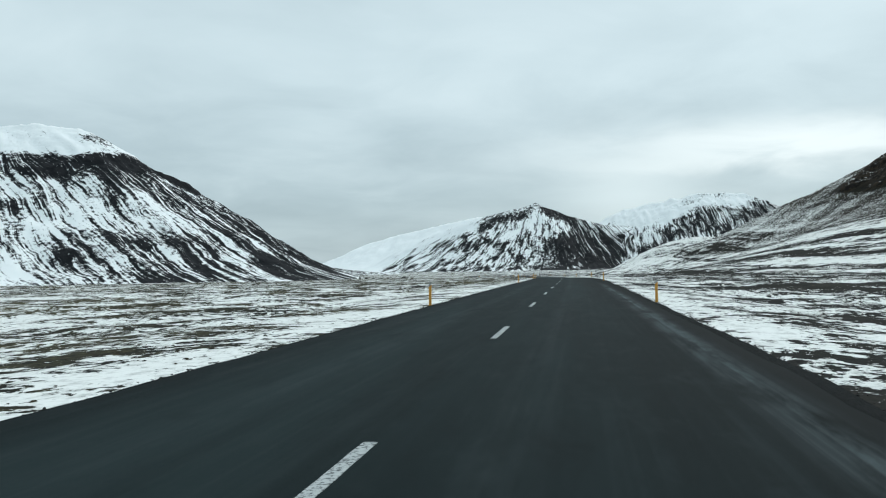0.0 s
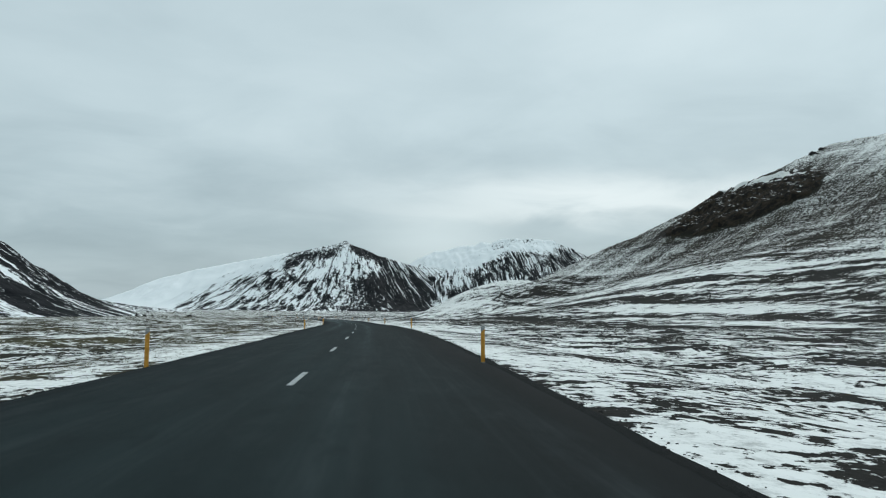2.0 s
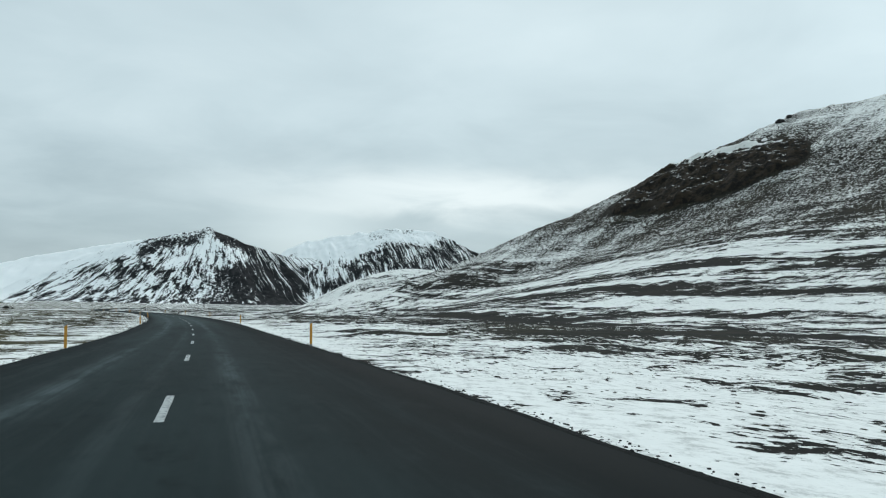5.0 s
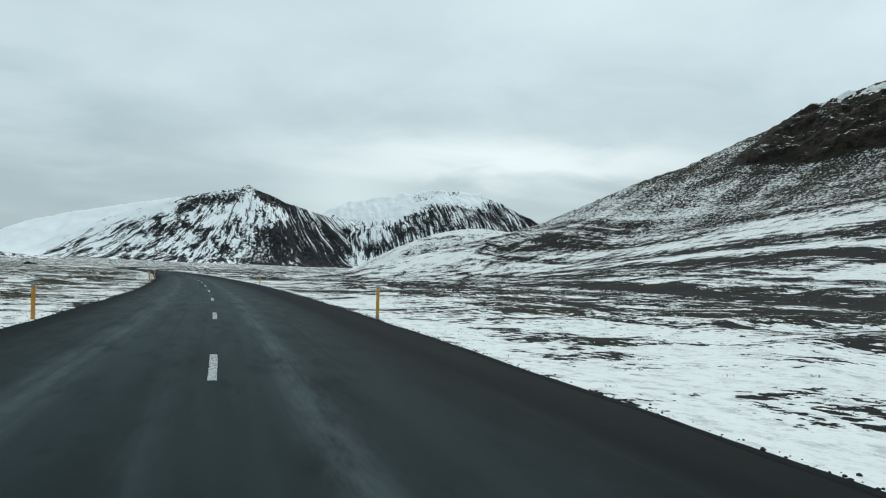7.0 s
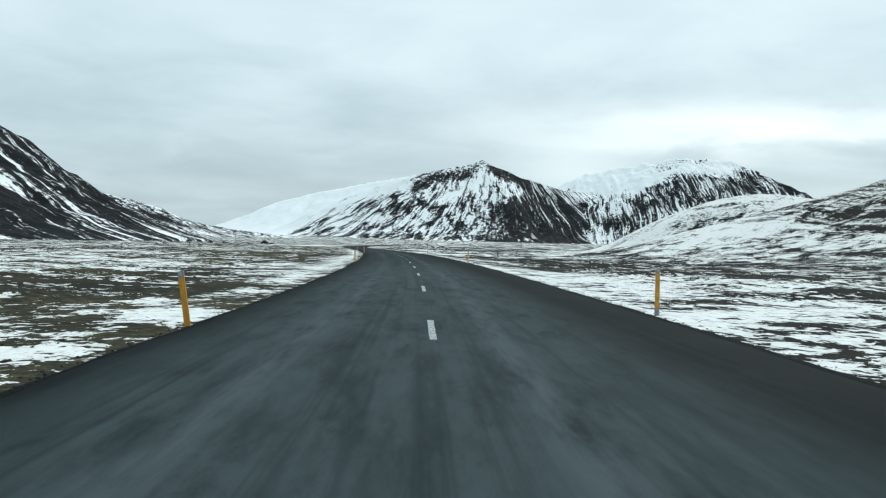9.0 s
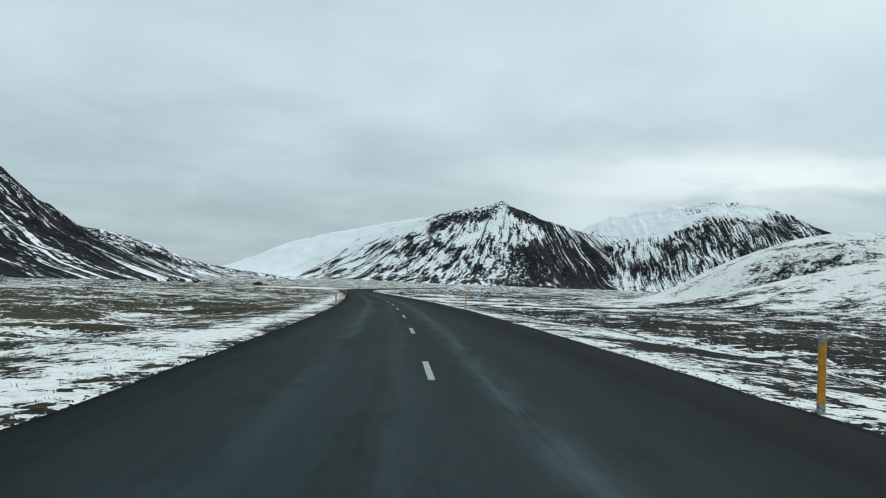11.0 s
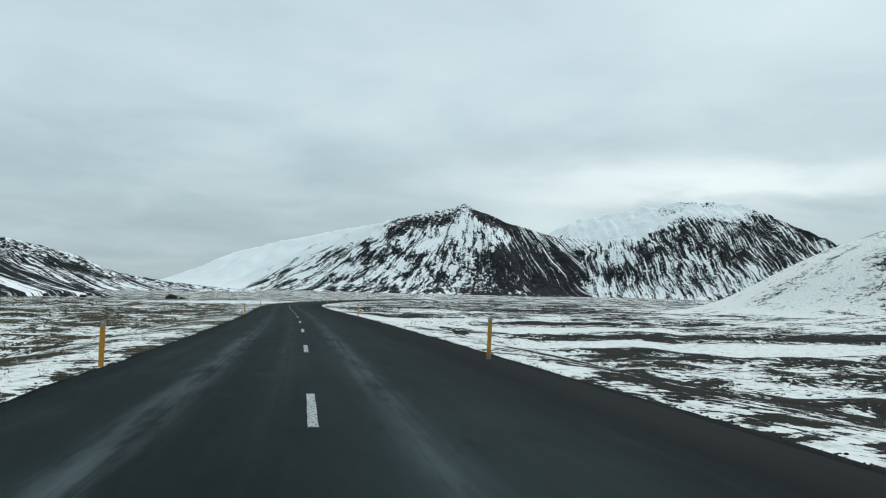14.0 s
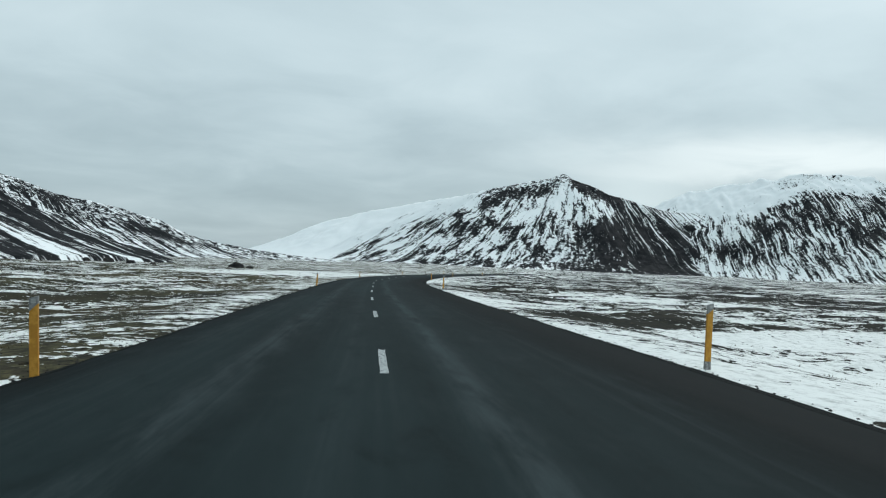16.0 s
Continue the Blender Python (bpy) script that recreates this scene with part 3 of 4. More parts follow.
cover_g += 0.24 * smooth(235, 270, XG) * smooth(400, 355, YG) * smooth(25, 50, face_g)
cover_g += 0.36 * smooth(60, 80, face_g) * (1 - rock_g) * smooth(40, 70, back_g)
cover_g += 0.32 * smooth(360, 480, YG) * smooth(-6, 4, back_g) * smooth(540, 520, YG) * (1 - scree_g)
cover_g += 0.36 * smooth(62, 74, r_g) * smooth(98, 84, r_g)
cover_g += 0.16 * smooth(440, 465, YG) * smooth(9, 6, OG) * (OG > 4)
cover_g += 0.36 * knoll_w + 0.10 * smooth(420, 470, YG) * smooth(640, 560, YG) * smooth(8, 25, OG) * (1 - knoll_w) * (1 - scree_g)
ground_floats = [("big", np.where(OG < 0, 0.3, 0.5 + 0.5 * smooth(405, 445, YG))), ("cover", cover_g), ("scree", scree_g * (1 - knoll_w)), ("rock", rock_g), ("west", smooth(2, -4, OG) * (0.55 + 0.45 * smooth(180, 280, YG))), ("straw", np.where(OG < 0, 1.0, (0.05 + 0.20 * smooth(60, 25, OG)) * (0.3 + 0.7 * smooth(150, 200, YG))) + 0.12 * scree_g), ("band", smooth(24, 60, OG) * smooth(760, 600, YG) * (1 - knoll_w) * (1 - 0.85 * smooth(360, 430, YG) * smooth(110, 75, OG)))]
climb_g = soft_max(back_g, np.full_like(back_g, -4.0), 30.0)
lay_x = 0.70 * (YG + 0.35 * OG * smooth(330, 260, YG))
lay_y = 1.9 * OG
lay_g = np.stack([np.where(OG < 0, 0.95 * YG, lay_x), np.where(OG < 0, 2.2 * OG, lay_y), np.zeros_like(OG)], -1)
oblique = smooth(20, 220, OG)
lie_a = OG * (1 - oblique) + (0.90 * XG + 0.44 * (YG - 300)) * oblique + 0.8 * climb_g
lie_a = lie_a + oblique * (13 * fbm(XG / 75, YG / 120, 3, 75) + 4 * fbm(XG / 18, YG / 34, 3, 77))
lie_g = np.stack([lie_a, YG, np.zeros_like(OG)], -1)
ground = tagged(sheet("ground", XG, YG, ZG, GROUND, ground_floats, [("lie", lie_g), ("lay", lay_g)]), "dark moor with patches of old snow under snowy hills", "ground", kind="structure")


# ---- mountains ----
def mountain(name, label, lines, bounds, step, slope, foot, material, cover, relief=3.0, seed=0, rough=1.0, fan=(0.0, 0.0, 300.0), combed=None, sag=0.0):
    """A mountain whose ridges are lines of (x, y, height); its faces fall away from them at the given slope,
    which flattens downwards by sag."""
    x0, x1, y0, y1 = bounds
    X, Y = np.meshgrid(np.arange(x0, x1, step), np.arange(y0, y1, step))
    wx, wy = X + 6 * fbm(X / 45, Y / 45, 3, seed + 1), Y + 6 * fbm(X / 45, Y / 45, 3, seed + 2)
    Z = np.full_like(X, -1e3)
    S, D = np.zeros_like(X), np.zeros_like(X)
    arc = 0.0
    for line in lines:
        for (ax, ay, az), (bx, by, bz) in zip(line, line[1:]):
            length = math.hypot(bx - ax, by - ay)
            ex, ey = (bx - ax) / length, (by - ay) / length
            p = (wx - ax) * ex + (wy - ay) * ey
            c = np.clip(p, 0, length)
            d = np.hypot(wx - (ax + ex * c), wy - (ay + ey * c))
            sidew = (wx - ax) * ey - (wy - ay) * ex
            z = az + (bz - az) * c / length - slope * d * (1 - sag * np.minimum(d, 260))
            s = arc + c + np.where(p < 0, np.arctan2(p, np.abs(sidew) + 1) * 45, 0) + np.where(p > length, np.arctan2(p - length, np.abs(sidew) + 1) * 45, 0)
            s = s + np.where(sidew > 0, 900.0, 0.0)
            win = z > Z
            Z, S, D = np.where(win, z, Z), np.where(win, s, S), np.where(win, d, D)
            arc += length
        arc += 300.0
    # gullies and snow run down in a fan from a point behind the crest
    way = 1.0 if fan[2] > 0 else -1.0      # minus: they draw together in front of the face
    S = np.arctan2((wx - fan[0]) * way, (fan[1] - wy) * way) * abs(fan[2])
    run = np.hypot(wx - fan[0], wy - fan[1])
    if combed:      # where the streaks are longer and thinner
        w = combed(X, Y)
        S, run = S * (1 + 0.7 * w), 150 + (run - 150) * (1 - 0.68 * w)
    high = smooth(foot - 2, foot + 18, Z)
    gully = fbm(S / 14.0, run / 130.0, 3, seed + 5)
    Z = Z + high * relief * gully * smooth(0, 30, D) + rough * high * (1.6 * fbm(X / 14, Y / 14, 3, seed + 7))
    Z = soft_max(Z, np.full_like(Z, foot - 6.0), 26.0)
    hide = smooth(0.0, 1.0, np.minimum.reduce([X - x0, x1 - X, Y - y0, y1 - Y]) / (4 * step))
    Z = Z - 30 * (1 - hide)
    covered, grit = cover(X, Y, Z, S, D)
    ob = sheet(name, X, Y, Z, material, [("cover", covered), ("grit", np.broadcast_to(grit, X.shape).copy())], [("flow", np.stack([S, run, np.zeros_like(S)], -1))])
    return tagged(ob, label, "mountain", kind="structure")


def cover_peak(X, Y, Z, S, D):
    u = X + 0.12 * (1555 - Y) + 9 * fbm(X / 24, Y / 24, 3, 6)
    crest = np.interp(X, [-150, -70, 0, 71, 120, 157, 173, 192, 230, 291, 340], [4, 42, 72, 94, 105, 114, 122, 112, 95, 74, 72])
    drop = crest - Z + 5 * fbm(X / 15, Y / 15, 3, 9)
    c = 0.02 + 0.10 * smooth(30, -90, u) + 0.5 * smooth(-75, -140, u) + 0.45 * smooth(26, 6, drop) * smooth(85, 45, u)
    c = c - 0.36 * smooth(2, 7, drop) * smooth(34, 15, drop) * smooth(50, 95, u) * smooth(176, 164, u)       # rocks below the left ridge
    c = c + 0.30 * smooth(5, 10, drop) * smooth(44, 34, drop) * smooth(146, 162, u) * smooth(196, 184, u)    # snow under the summit
    c = c - 0.50 * smooth(178, 188, u) * smooth(255, 235, u) * smooth(26, 16, drop)                          # dark edge right of the summit
    c = c + 0.20 * smooth(54, 64, Z) * smooth(96, 84, Z) * smooth(105, 145, u) * smooth(238, 222, u)         # broad snow across the middle
    c = c - 0.24 * smooth(150, 190, u) * smooth(58, 46, Z) - 0.27 * smooth(200, 222, u) * np.maximum(smooth(70, 56, Z), smooth(225, 245, u) * smooth(10, 24, drop))
    c = c - 0.7 * smooth(118, 121, Z) - 0.10 * smooth(8, 0, Z) * smooth(205, 190, u) + 0.25 * smooth(290, 335, u)
    grit = 0.75 * smooth(26, 14, drop) * smooth(40, 90, u) * smooth(260, 235, u) + 0.6 * smooth(150, 175, u) * smooth(232, 214, u) * smooth(60, 48, Z)
    return c, np.clip(grit, 0, 1)


mountain("peak_mountain", "pointed black mountain streaked with snow", [
    [(173, 1555, 122), (157, 1552, 114), (120, 1545, 105), (71, 1532, 94), (0, 1540, 72), (-70, 1560, 42), (-150, 1580, 4)],
    [(173, 1555, 122), (192, 1550, 112), (230, 1536, 95), (291, 1500, 74), (340, 1500, 72)],
    [(173, 1555, 122), (190, 1490, 78), (205, 1420, 36), (214, 1370, 8)]],
    (-260, 420, 1290, 1680), 2.0, 0.62, 0.0, HILL_PEAK, cover_peak, 6.0, 3, fan=(215, 1690, 210), combed=lambda X, Y: smooth(0, 40, X - (196 + 0.12 * (1555 - Y))))


def cover_snowfield(X, Y, Z, S, D):
    return np.full_like(X, 1.6) - 1.5 * smooth(5, 0, D) * smooth(0.10, 0.22, fbm(X / 11, Y / 11, 3, 15)), 1.0


mountain("snow_ridge", "smooth snow-covered ridge below the clouds", [
    [(-330, 1800, -6), (-230, 1780, 27), (-165, 1765, 55), (-102, 1760, 73), (0, 1740, 94), (80, 1720, 107), (180, 1700, 102)]],
    (-420, 300, 1560, 1960), 4.0, 0.5, -2.0, HILL_DARK, cover_snowfield, 2.0, 13, fan=(0, 2000, 300))


def cover_big(X, Y, Z, S, D):
    edge = 82 + 29 * smooth(390, 450, X) + 24 * fbm(X / 22, Y / 22, 4, 29)
    crest = smooth(14, 2, D) * smooth(0.0, 0.2, fbm(X / 12, Y / 12, 3, 28))
    c = -0.22 + 0.90 * smooth(edge - 26, edge + 18, Z) * (1 - 0.72 * smooth(520, 575, X)) + 0.42 * smooth(420, 335, X) * smooth(20, 72, Z)
    c = c - 0.45 * crest * (X > 420) + 0.24 * smooth(34, 6, Z) + 0.20 * smooth(450, 550, X) * smooth(75, 40, Z)
    return c, np.clip(0.9 * smooth(edge - 16, edge + 4, Z) * smooth(395, 430, X), 0, 1)


mountain("broad_mountain", "broad dark mountain with a snowy top", [
    [(310, 1580, 92), (340, 1570, 106), (390, 1545, 117), (476, 1500, 129), (540, 1500, 127), (575, 1470, 108), (602, 1440, 87), (650, 1390, 60), (690, 1350, 30), (720, 1320, 0)],
    [(476, 1500, 126), (470, 1640, 128)], [(540, 1500, 124), (600, 1620, 120)]],
    (240, 800, 1220, 1700), 2.0, 0.62, -6.0, HILL_DARK, cover_big, 5.0, 23, 3.0, fan=(500, 2600, 1150))


def cover_left(X, Y, Z, S, D):
    wobble = 12 * fbm(X / 30, Y / 30, 4, 37)
    east = smooth(-228, -155, X)
    c = 0.11 + 0.06 * smooth(-300, -380, X) - 0.52 * east
    c = c + 0.52 * smooth(98, 106, Z + 0.7 * wobble)                                                      # snow on the flat top
    c = c - 0.46 * smooth(70, 84, Z + wobble) * smooth(104, 96, Z + 0.7 * wobble) * (1 - 0.35 * smooth(-330, -420, X))      # cliff band below it
    c = c - 0.60 * smooth(30, 12, D + 1.6 * wobble) * smooth(-305, -290, X) * smooth(122, 116, Z) * smooth(860, 780, Y)  # bare ridge
    c = c - 0.16 * smooth(70, 40, D) * smooth(-300, -270, X)
    c = c + 0.12 * smooth(8, -2, Z + 0.4 * wobble) * (1 - east) - 0.10 * smooth(-310, -360, X) * smooth(45, 30, Z)
    c = c + east * (0.36 * smooth(0.16, 0.30, fbm(S / 6.0, D / 240, 2, 47)) * smooth(34, 70, D) + 0.42 * smooth(3.5, 0.0, Z + 0.25 * wobble) * smooth(640, 660, Y + 0.4 * wobble) * smooth(-108, -124, X + 0.5 * wobble))      # filled gullies, apron
    grit = 0.85 * smooth(92, 100, Z) + 0.6 * smooth(85, 30, D + wobble) * smooth(-310, -285, X) * smooth(40, 60, Z)
    return c - 0.10 * smooth(780, 850, Y), np.clip(grit, 0, 1)


mountain("table_mountain", "flat-topped mountain with snow gullies", [
    [(-600, 600, 118), (-420, 660, 122), (-330, 690, 126), (-296, 700, 125), (-284, 706, 113), (-262, 715, 98), (-222, 732, 81), (-213, 737, 70), (-190, 752, 47), (-157, 760, 28), (-140, 795, 14), (-112, 850, -5)],
    [(-330, 690, 124), (-420, 900, 118)], [(-420, 660, 122), (-520, 760, 120)]],
    (-800, -60, 380, 1020), 2.4, 0.73, -5.0, HILL_LEFT, cover_left, 5.0, 31, 2.4, fan=(-580, 880, 400), sag=0.0008)


def cover_left2(X, Y, Z, S, D):
    upper = smooth(46, 24, D + 14 * fbm(X / 20, Y / 20, 3, 43))
    return -0.16 + 0.08 * upper + 0.12 * smooth(12, 0, Z), 0.95 * upper


mountain("low_ridge", "low spur of dark rock striped with snow", [
    [(-420, 1020, 80), (-300, 1060, 52), (-252, 1080, 35), (-226, 1090, 31), (-196, 1100, 22), (-158, 1112, 8), (-112, 1125, -1), (-60, 1140, -8)]],
    (-520, 40, 900, 1300), 2.4, 0.42, -6.0, HILL_LEFT, cover_left2, 2.5, 41, 1.3, fan=(-480, 1240, 330))


# ---- the road ----
def strip(name, y0, y1, step, lats, drop, material):
    """A strip along the road between lateral offsets, each given as a function of y."""
    yy = np.arange(y0, y1, step)
    cx_, cz_ = road_x(yy), road_z(yy)
    tx = (road_x(yy + 0.5) - road_x(yy - 0.5))
    n = np.hypot(tx, 1.0)
    rx, ry = 1.0 / n, -tx / n
    s = np.interp(yy, LINE_Y, LINE_S)
    L = np.stack([np.broadcast_to(f(yy), yy.shape) for f in lats], 1)
    X = cx_[:, None] + rx[:, None] * L
    Y = yy[:, None] + ry[:, None] * L
    Z = cz_[:, None] + np.stack([np.broadcast_to(f(yy), yy.shape) for f in drop], 1)
    lane = np.stack([L, np.broadcast_to(s[:, None], L.shape), np.zeros_like(L)], -1)
    return sheet(name, X, Y, Z, material, [], [("lane", lane)])


def const(v):
    return lambda y: np.full_like(y, v)


CROWN = 0.018
lane_lats = [-3.4, -2.4, -1.2, 0.0, 1.2, 2.4, 3.6]


def tar_left(y):
    return edge_left(y) + 0.24 + 0.05 * fbm(y / 1.3, y * 0, 3, 65)


def tar_right(y):
    return edge_right(y) - 0.32 + 0.05 * fbm(y / 1.3, y * 0, 3, 66)


road = strip("road", -40, 799, 0.6, [lambda y: tar_left(y) - 0.02, tar_left] + [const(v) for v in lane_lats] + [tar_right, lambda y: tar_right(y) + 0.02],
             [const(-0.12), lambda y: CROWN * tar_left(y)] + [const(-CROWN * abs(v)) for v in lane_lats] + [lambda y: -CROWN * tar_right(y), const(-0.14)], ASPHALT)
tagged(road, "dark worn asphalt two-lane road with dusty wheel tracks", "road", kind="structure")

verge_l = strip("shoulder", -40, 799, 0.6, [lambda y: edge_left(y) - 0.35, edge_left, lambda y: tar_left(y) - 0.08, lambda y: tar_left(y) + 0.06],
                [const(-0.34), lambda y: -0.125 + 0.015 * fbm(y / 1.5, y * 0, 2, 61), lambda y: CROWN * tar_left(y) - 0.012 + 0.012 * fbm(y / 1.1, y * 0, 2, 62), lambda y: CROWN * tar_left(y) - 0.02], GRAVEL)
verge_r = strip("shoulder", -40, 799, 0.6, [lambda y: tar_right(y) - 0.06, lambda y: tar_right(y) + 0.08, edge_right, lambda y: edge_right(y) + 0.35],
                [lambda y: -CROWN * tar_right(y) - 0.02, lambda y: -CROWN * tar_right(y) - 0.012 + 0.012 * fbm(y / 1.1, y * 0, 2, 63), lambda y: -0.125 + 0.015 * fbm(y / 1.5, y * 0, 2, 64), const(-0.34)], GRAVEL)
for v in (verge_l, verge_r):
    tagged(v, "black gravel shoulder beside the asphalt", "road shoulder", kind="structure")


def dash(s0, length=3.0):
    """One dash of the middle line, worn at its ends."""
    verts, faces, n = [], [], 8
    rng = random.Random(int(s0 * 10))
    for i in range(n + 1):
        c, d, r = road_frame(s0 + length * i / n)
        for lat in (-0.05 - rng.uniform(0, 0.009), 0.05 + rng.uniform(0, 0.009)):
            verts.append(tuple(c + r * lat + Vector((0, 0, 0.004))))
    base = len(verts)
    verts += [(x, y, z - 0.006) for x, y, z in verts]
    for i in range(n):
        a = 2 * i
        faces += [(a, a + 1, a + 3, a + 2), (a, a + 2, base + a + 2, base + a), (a + 1, base + a + 1, base + a + 3, a + 3)]
    faces += [(0, base, base + 1, 1), (2 * n, 2 * n + 1, base + 2 * n + 1, base + 2 * n)]
    return mesh_object("lane_dash", verts, faces, PAINT, road)


for k in range(-4, 58):
    dash(15.35 + 12.0 * k, 3.6 if k == 7 else 3.0)


# ---- marker posts ----
def box(bm, x0, x1, y0, y1, z0, z1, taper=1.0, bevel=0.006):
    vs = []
    for z, f in ((z0, 1.0), (z1, taper)):
        for x, y in ((x0, y0), (x1, y0), (x1, y1), (x0, y1)):
            vs.append(bm.verts.new((x * f, y * f, z)))
    fs = [(3, 2, 1, 0), (4, 5, 6, 7), (0, 1, 5, 4), (1, 2, 6, 5), (2, 3, 7, 6), (3, 0, 4, 7)]
    made = [bm.faces.new([vs[i] for i in f]) for f in fs]
    edges = {e for f in made for e in f.edges}
    bmesh.ops.bevel(bm, geom=list(edges), offset=bevel, segments=2, affect="EDGES", profile=0.6)


def part(name, bm, material, parent, label=""):
    me = bpy.data.meshes.new(name)
    bm.to_mesh(me)
    bm.free()
    me.materials.append(material)
    ob = new(name, me)
    ob.parent = parent
    return tagged(ob, label)


def sleeve(bm, w, d, left, right):
    """A flat box whose lower and upper ends are cut aslant: heights at its left and right edge."""
    rings = []
    for zl, zr in zip(left, right):
        rings.append([bm.verts.new(p) for p in ((-w, -d, zl), (w, -d, zr), (w, d, zr), (-w, d, zl))])
    lower, upper = rings
    made = [bm.faces.new(lower[::-1]), bm.faces.new(upper)]
    made += [bm.faces.new((lower[i], lower[(i + 1) % 4], upper[(i + 1) % 4], upper[i])) for i in range(4)]
    bmesh.ops.bevel(bm, geom=list({e for f in made for e in f.edges}), offset=0.005, segments=2, affect="EDGES", profile=0.6)


def marker_post():
    top = new("marker_post")
    for name, mat, (w, d), left, right, label in (
            ("base", FOOT, (0.051, 0.028), (-0.30, 0.13), (-0.30, 0.13), "pale grey dirty foot"),
            ("stake", YELLOW, (0.048, 0.025), (0.13, 0.90), (0.13, 0.99), ""),
            ("cap", GREY, (0.049, 0.027), (0.90, 1.05), (0.99, 1.08), "grey slanted cap")):
        bm = bmesh.new()
        sleeve(bm, w, d, left, right)
        part(name, bm, mat, top, label)
    for side_ in (-1, 1):
        bm = bmesh.new()
        box(bm, -0.026, 0.026, side_ * 0.029 - 0.003, side_ * 0.029 + 0.003, 0.995, 1.045, 1.0, 0.002)
        part("reflector", bm, PALE, top, "small pale reflector")
    return tagged(top, "yellow plastic roadside marker post with grey cap", "marker post", "marker posts along the road")


first_post = marker_post()
lean = {("l", 5): (2, -8), ("r", 9): (1, 0.4), ("l", 9): (0, -3), ("r", 0): (1, 0), ("r", 8): (-1, 2)}
placed = False
SUNK = {("r", 0): 0.22, ("r", 1): 0.06, ("l", 0): 0.03}      # deeper in the snow
# along the road and off its middle line, in metres
POST_LEFT = ((30.9, -3.9), (81.5, -3.98), (132.3, -4.3), (182.0, -4.3), (231.8, -4.33), (281.6, -4.0), (333.5, -4.2), (383.2, -3.93), (432.2, -4.04), (482.9, -3.96))
POST_RIGHT = ((32.4, 4.42), (83.0, 4.17), (135.5, 4.85), (183.4, 4.56), (235.0, 4.92), (286.4, 5.20), (338.0, 5.12), (386.7, 5.14), (434.6, 4.36), (486.3, 5.31))
for k in range(-1, 14):
    for sd in ("l", "r"):
        table = POST_LEFT if sd == "l" else POST_RIGHT
        s, lat = table[k] if 0 <= k < 10 else (table[9][0] + 50 * (k - 9) if k > 0 else table[0][0] - 50, table[9][1] if k > 0 else table[0][1])
        c, d, r = road_frame(s)
        p = c + r * lat
        fx, fy = lean.get((sd, k), (0.8 * math.sin(k * 3.1), 1.2 * math.sin(k * 5.7 + (sd == "l"))))
        m = pose(p.x, p.y, p.z - (0.27 if sd == "l" else 0.13) - SUNK.get((sd, k), 0.0), fx, fy, -math.degrees(math.atan2(d.x, d.y)) + 4 * math.sin(k * 2.3))
        if not placed:
            first_post.matrix_basis = m
            placed = True
        else:
            copy_thing(first_post, m)


# ---- loose stones, straw and boulders ----
def stone_verts(rng, size):
    """A rough stone: a squashed, knocked-about octahedron with split edges."""
    bm = bmesh.new()
    bmesh.ops.create_icosphere(bm, subdivisions=1, radius=1.0)
    sx, sy, sz = size * rng.uniform(0.7, 1.4), size * rng.uniform(0.7, 1.4), size * rng.uniform(0.45, 0.9)
    spin = rng.uniform(0, 6.28)
    c, q = math.cos(spin), math.sin(spin)
    out = []
    for v in bm.verts:
        f = rng.uniform(0.75, 1.15)
        x, y, z = v.co.x * sx * f, v.co.y * sy * f, v.co.z * sz * f
        out.append((x * c - y * q, x * q + y * c, z))
    tris = [tuple(v.index for v in f.verts) for f in bm.faces]
    bm.free()
    return out, tris


def scatter(name, label, category, material, shapes, xs, ys_, zs, sizes):
    """Many small pieces, each one of a few shapes, as one mesh."""
    verts, faces = [], []
    for n, (x, y, z, size) in enumerate(zip(xs, ys_, zs, sizes)):
        shape, tris = shapes[n % len(shapes)]
        base = len(verts)
        verts += [(x + a * size, y + b * size, z + c * size) for a, b, c in shape]
        faces += [tuple(base + i for i in t) for t in tris]
    return tagged(mesh_object(name, verts, faces, material), label, category, kind="stuff")


rs = np.random.RandomState(4)
stones = [stone_verts(random.Random(i), 1.0) for i in range(14)]


def gravel_edge(n):
    """Stones that the plough has pushed along both edges of the road."""
    y = rs.uniform(-5, 545, n)
    right = rs.rand(n) < 0.55
    e = np.where(right, edge_right(y), -edge_left(y))
    lat = e + rs.normal(0.03, 0.10, n)
    x = road_x(y) + np.where(right, lat, -lat)
    size = np.minimum(0.007 + rs.exponential(0.007, n), 0.024)
    z = np.maximum(ground_z(x, y), road_z(y) - 0.13 - 0.6 * np.maximum(lat - e, 0)) + 0.25 * size
    scatter("gravel", "loose black stones along the road edge", "gravel", STONE, stones, x, y, z, size)


gravel_edge(17000)


def clump_shape(rng):
    """A low cushion of heather: a ragged dome with a spiky rim."""
    ring, out, tris = 9, [(rng.uniform(-0.2, 0.2), rng.uniform(-0.2, 0.2), 0.22)], []
    for level, (rad, h) in enumerate(((0.55, 0.16), (1.0, -0.12))):
        for i in range(ring):
            a = 2 * math.pi * (i + 0.5 * level) / ring
            q = rad * rng.uniform(0.65, 1.3)
            out.append((q * math.cos(a), q * 1.9 * math.sin(a), h * rng.uniform(0.5, 1.5)))
    for i in range(ring):
        k_ = (i + 1) % ring
        tris += [(0, 1 + i, 1 + k_), (1 + i, 1 + ring + i, 1 + k_), (1 + k_, 1 + ring + i, 1 + ring + k_)]
    return out, tris


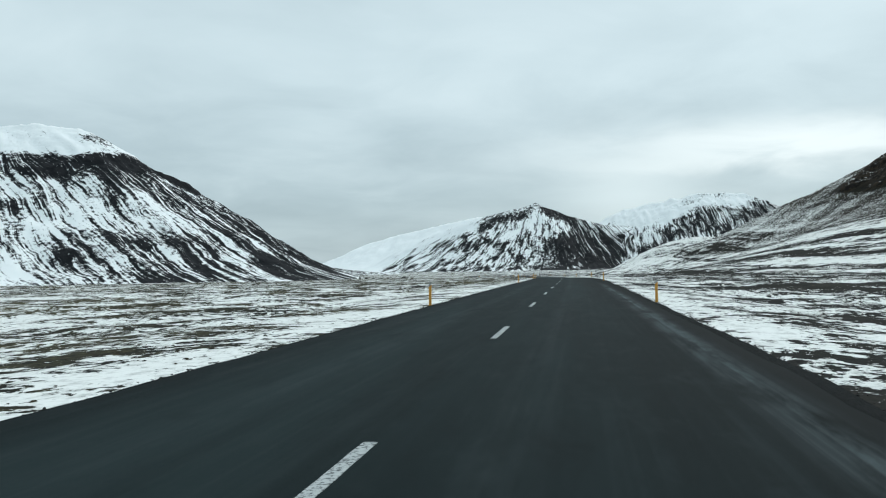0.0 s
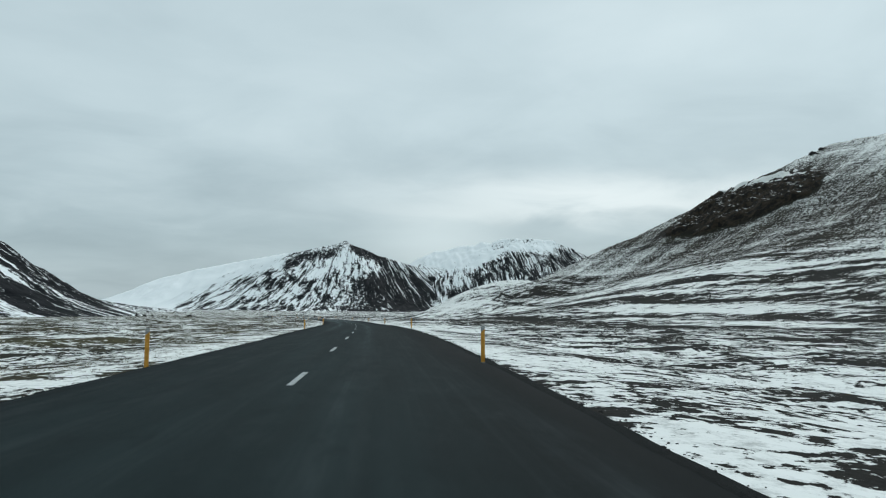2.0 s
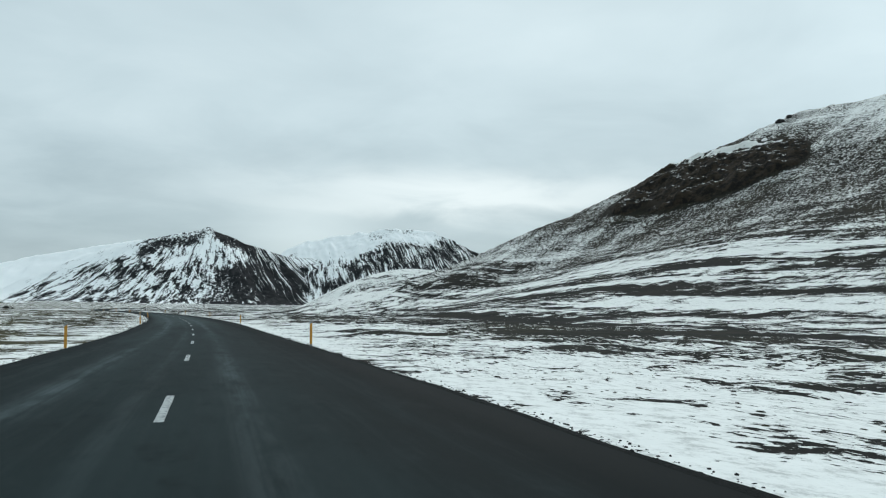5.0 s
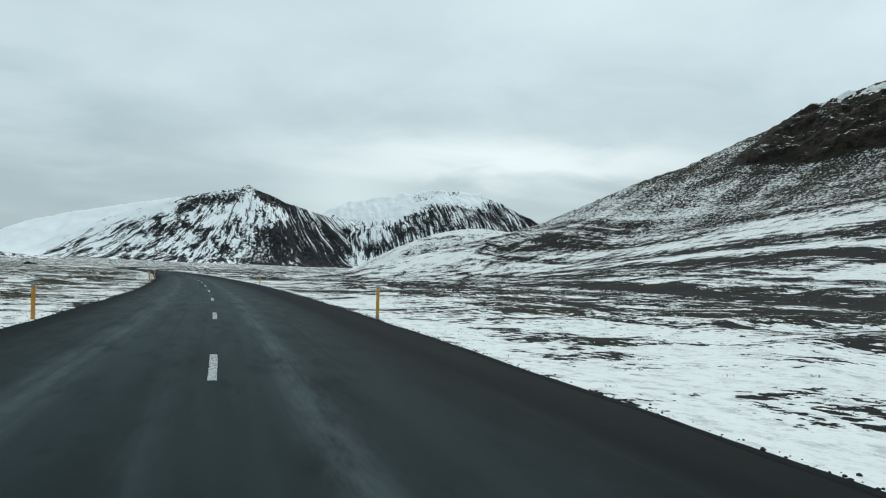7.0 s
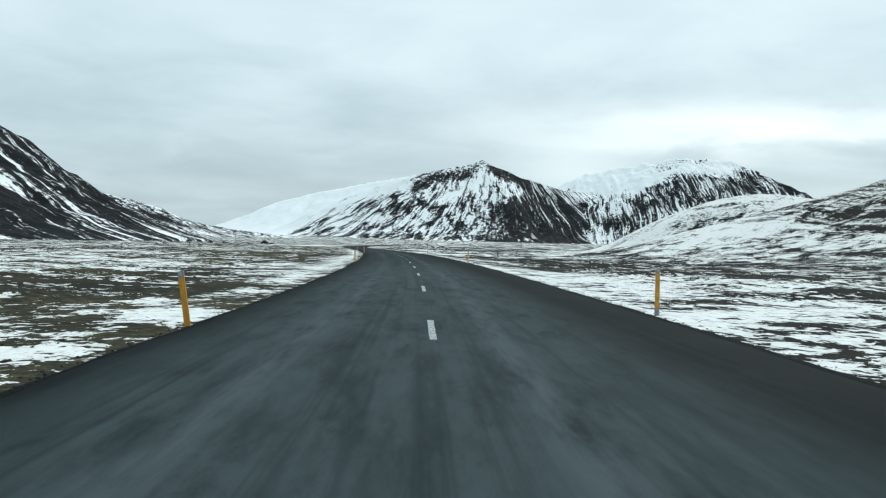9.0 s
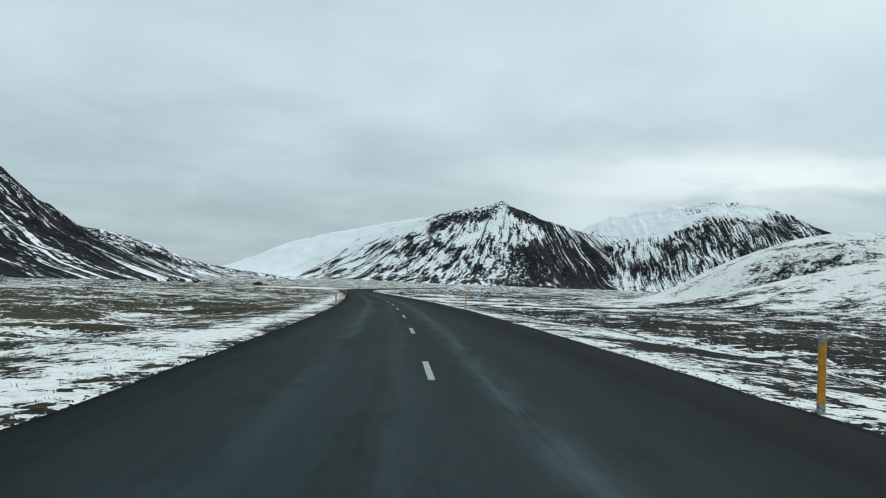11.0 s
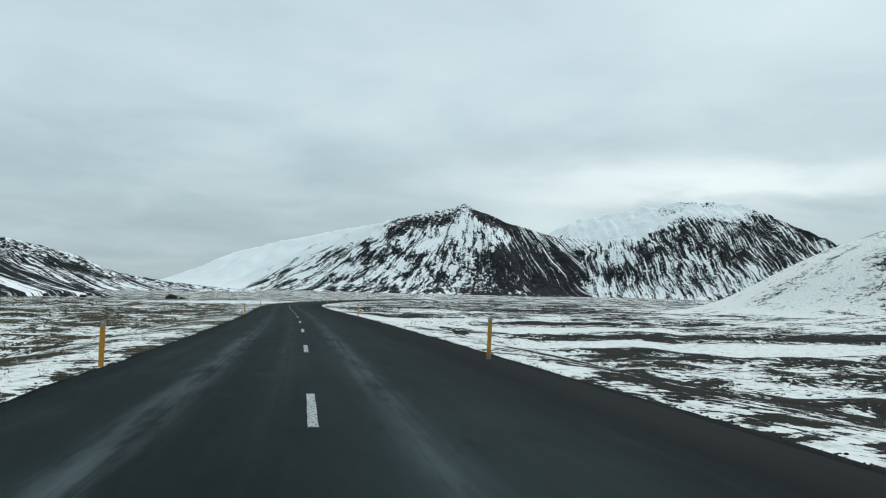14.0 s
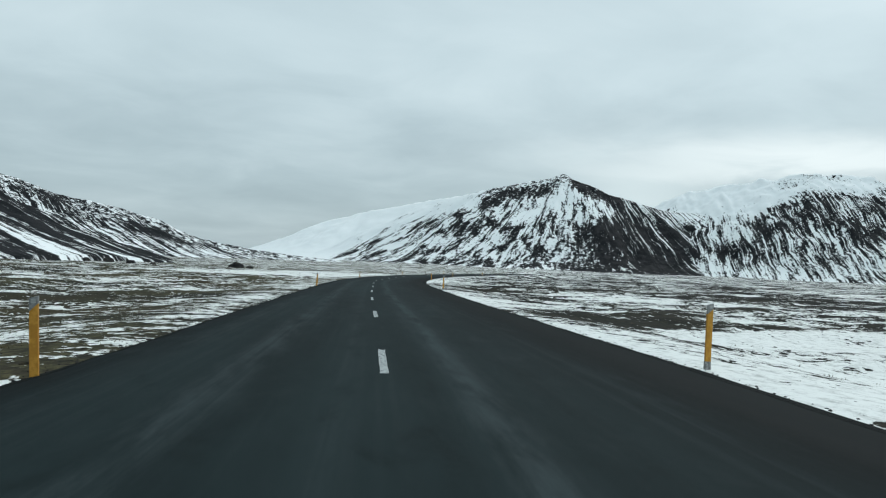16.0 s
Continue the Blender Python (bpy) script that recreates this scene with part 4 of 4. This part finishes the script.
def heather(n):
    """Cushions of heather and moss that stick out of the snow."""
    y = rs.uniform(-2, 560, n)
    right = rs.rand(n) < 0.62
    lat = np.where(right, edge_right(y), -edge_left(y)) + 0.5 + np.minimum(rs.exponential(9.0, n), 55)
    x = road_x(y) + np.where(right, lat, -lat)
    keep = value_noise(x / 5, y / 16, 83) + 0.6 * value_noise(x / 1.5, y / 4, 84) > 0.04
    x, y = x[keep], y[keep]
    size = np.minimum(0.018 + rs.exponential(0.014, len(x)), 0.06)
    shapes = [clump_shape(random.Random(50 + i)) for i in range(12)]
    scatter("heather", "dark cushions of heather poking through the snow", "heather", HEATHER, shapes, x, y, ground_z(x, y) + 0.01, size)


HEATHER = plain_material("dark_heather", (0.014, 0.014, 0.012), (0.050, 0.040, 0.024), 7.0, 0.95, 0.5, 0.02, 0.05)
heather(15000)


def straw(n):
    """Short tufts of dead grass."""
    y = rs.uniform(0, 560, n)
    right = rs.rand(n) < 0.10
    lat = np.where(right, edge_right(y), -edge_left(y)) + 0.35 + np.minimum(rs.exponential(6.0, n), 40)
    x = road_x(y) + np.where(right, lat, -lat)
    keep = value_noise(x / 6, y / 14, 81) > 0.12
    x, y = x[keep], y[keep]
    z = ground_z(x, y)
    rng = random.Random(9)
    verts, faces = [], []
    for px, py, pz in zip(x, y, z):
        h0 = rng.uniform(0.02, 0.055)
        for _ in range(6):
            a, w = rng.uniform(0, 6.28), rng.uniform(0.006, 0.014)
            bx, by = px + rng.gauss(0, 0.06), py + rng.gauss(0, 0.06)
            bend, h = rng.uniform(0.4, 1.6), h0 * rng.uniform(0.6, 1.2)
            base = len(verts)
            verts += [(bx - w * math.sin(a), by + w * math.cos(a), pz - 0.02), (bx + w * math.sin(a), by - w * math.cos(a), pz - 0.02),
                      (bx + math.cos(a) * bend * h, by + math.sin(a) * bend * h, pz + h)]
            faces.append((base, base + 1, base + 2))
    tagged(mesh_object("dead_grass", verts, faces, GRASS), "short tufts of dead straw grass", "grass", kind="stuff")


straw(17000)


# ---- the crag on the hillside ----
def crag_material():
    k = Mat("dark_brown_crag_rock", 0.95, spec=0.05)
    a, b = k.noise(k.geo, 0.35, 6.0, 0.7), k.noise(k.scaled(k.geo, (0.5, 0.5, 1.6)), 1.0, 5.0, 0.7, 0.6)
    rock = k.mix(k.step(a, 0.40, 0.62), (0.015, 0.0138, 0.0130), (0.044, 0.0350, 0.0250))
    up = k.t.nodes.new("ShaderNodeSeparateXYZ")
    k.put(up.inputs[0], k.t.nodes.new("ShaderNodeNewGeometry").outputs["Normal"])
    ledge = k.step(k.total(up.outputs[2], k.swing(b, 0.9), k.times(k.attr("cover"), 0.6)), 0.93, 1.06)
    k.color(k.mix(ledge, rock, SNOW_A))
    k.bump(k.total(a, b), 0.9, 0.8)
    return k.m


def crag():
    X, Y = np.meshgrid(np.arange(186, 292, 0.8), np.arange(348, 462, 0.8))
    base = land_z(X, Y)
    back, rock, knoll, r = hill_z(X, Y)
    ridged = 1 - 2 * np.abs(fbm(X / 9, Y / 9, 4, 91))
    blocks = np.round(3.0 * fbm(X / 6, Y / 6, 3, 93)) / 3.0
    rise = rock * (0.9 + 1.6 * (ridged - 0.55) + 1.5 * blocks + 1.0 * fbm(X / 2.2, Y / 2.2, 3, 95))
    Z = base + rise - 1.6 * smooth(0.35, 0.05, rock)
    upper = smooth(12, 26, (X - 215) * 0.95 + (Y - 438) * 0.31)
    return tagged(sheet("crag", X, Y, Z, crag_material(), [("cover", upper)]), "dark brown rock crag on the hillside", "rock face", kind="structure")


crag()


def boulder(x, y, size, seed):
    rng = random.Random(seed)
    bm = bmesh.new()
    bmesh.ops.create_icosphere(bm, subdivisions=3, radius=1.0)
    for v in bm.verts:
        n = noise.fractal(v.co * 1.3 + Vector((seed, 0, 0)), 1.0, 2.0, 4)
        v.co *= 1.0 + 0.35 * n
        v.co.x *= size * 1.3
        v.co.y *= size
        v.co.z *= size * 0.75
    me = bpy.data.meshes.new("boulder")
    bm.to_mesh(me)
    bm.free()
    me.materials.append(BOULDER)
    ob = new("boulder", me)
    ob.location = (x, y, float(ground_z(np.array([float(x)]), np.array([float(y)]))[0]) + size * 0.1)
    ob.rotation_euler = (0, 0, rng.uniform(0, 6))
    return tagged(ob, "dark lava boulder lying on the moor", "boulder", "boulders on the moor")


BOULDER = plain_material("dark_boulder_rock", (0.014, 0.014, 0.015), (0.05, 0.047, 0.042), 1.2, 0.95, 0.8, 0.1, 0.1)
for x, y, size, seed in ((-33.3, 704.9, 1.7, 1), (-30.0, 706.5, 0.9, 2), (-69.0, 690.0, 1.1, 3), (-63.5, 691.0, 1.3, 4), (-58.0, 692.0, 1.0, 5), (-51.0, 689.0, 0.8, 6), (269.5, 406.0, 1.5, 7), (273.0, 404.5, 1.1, 8)):
    boulder(x, y, size, seed)
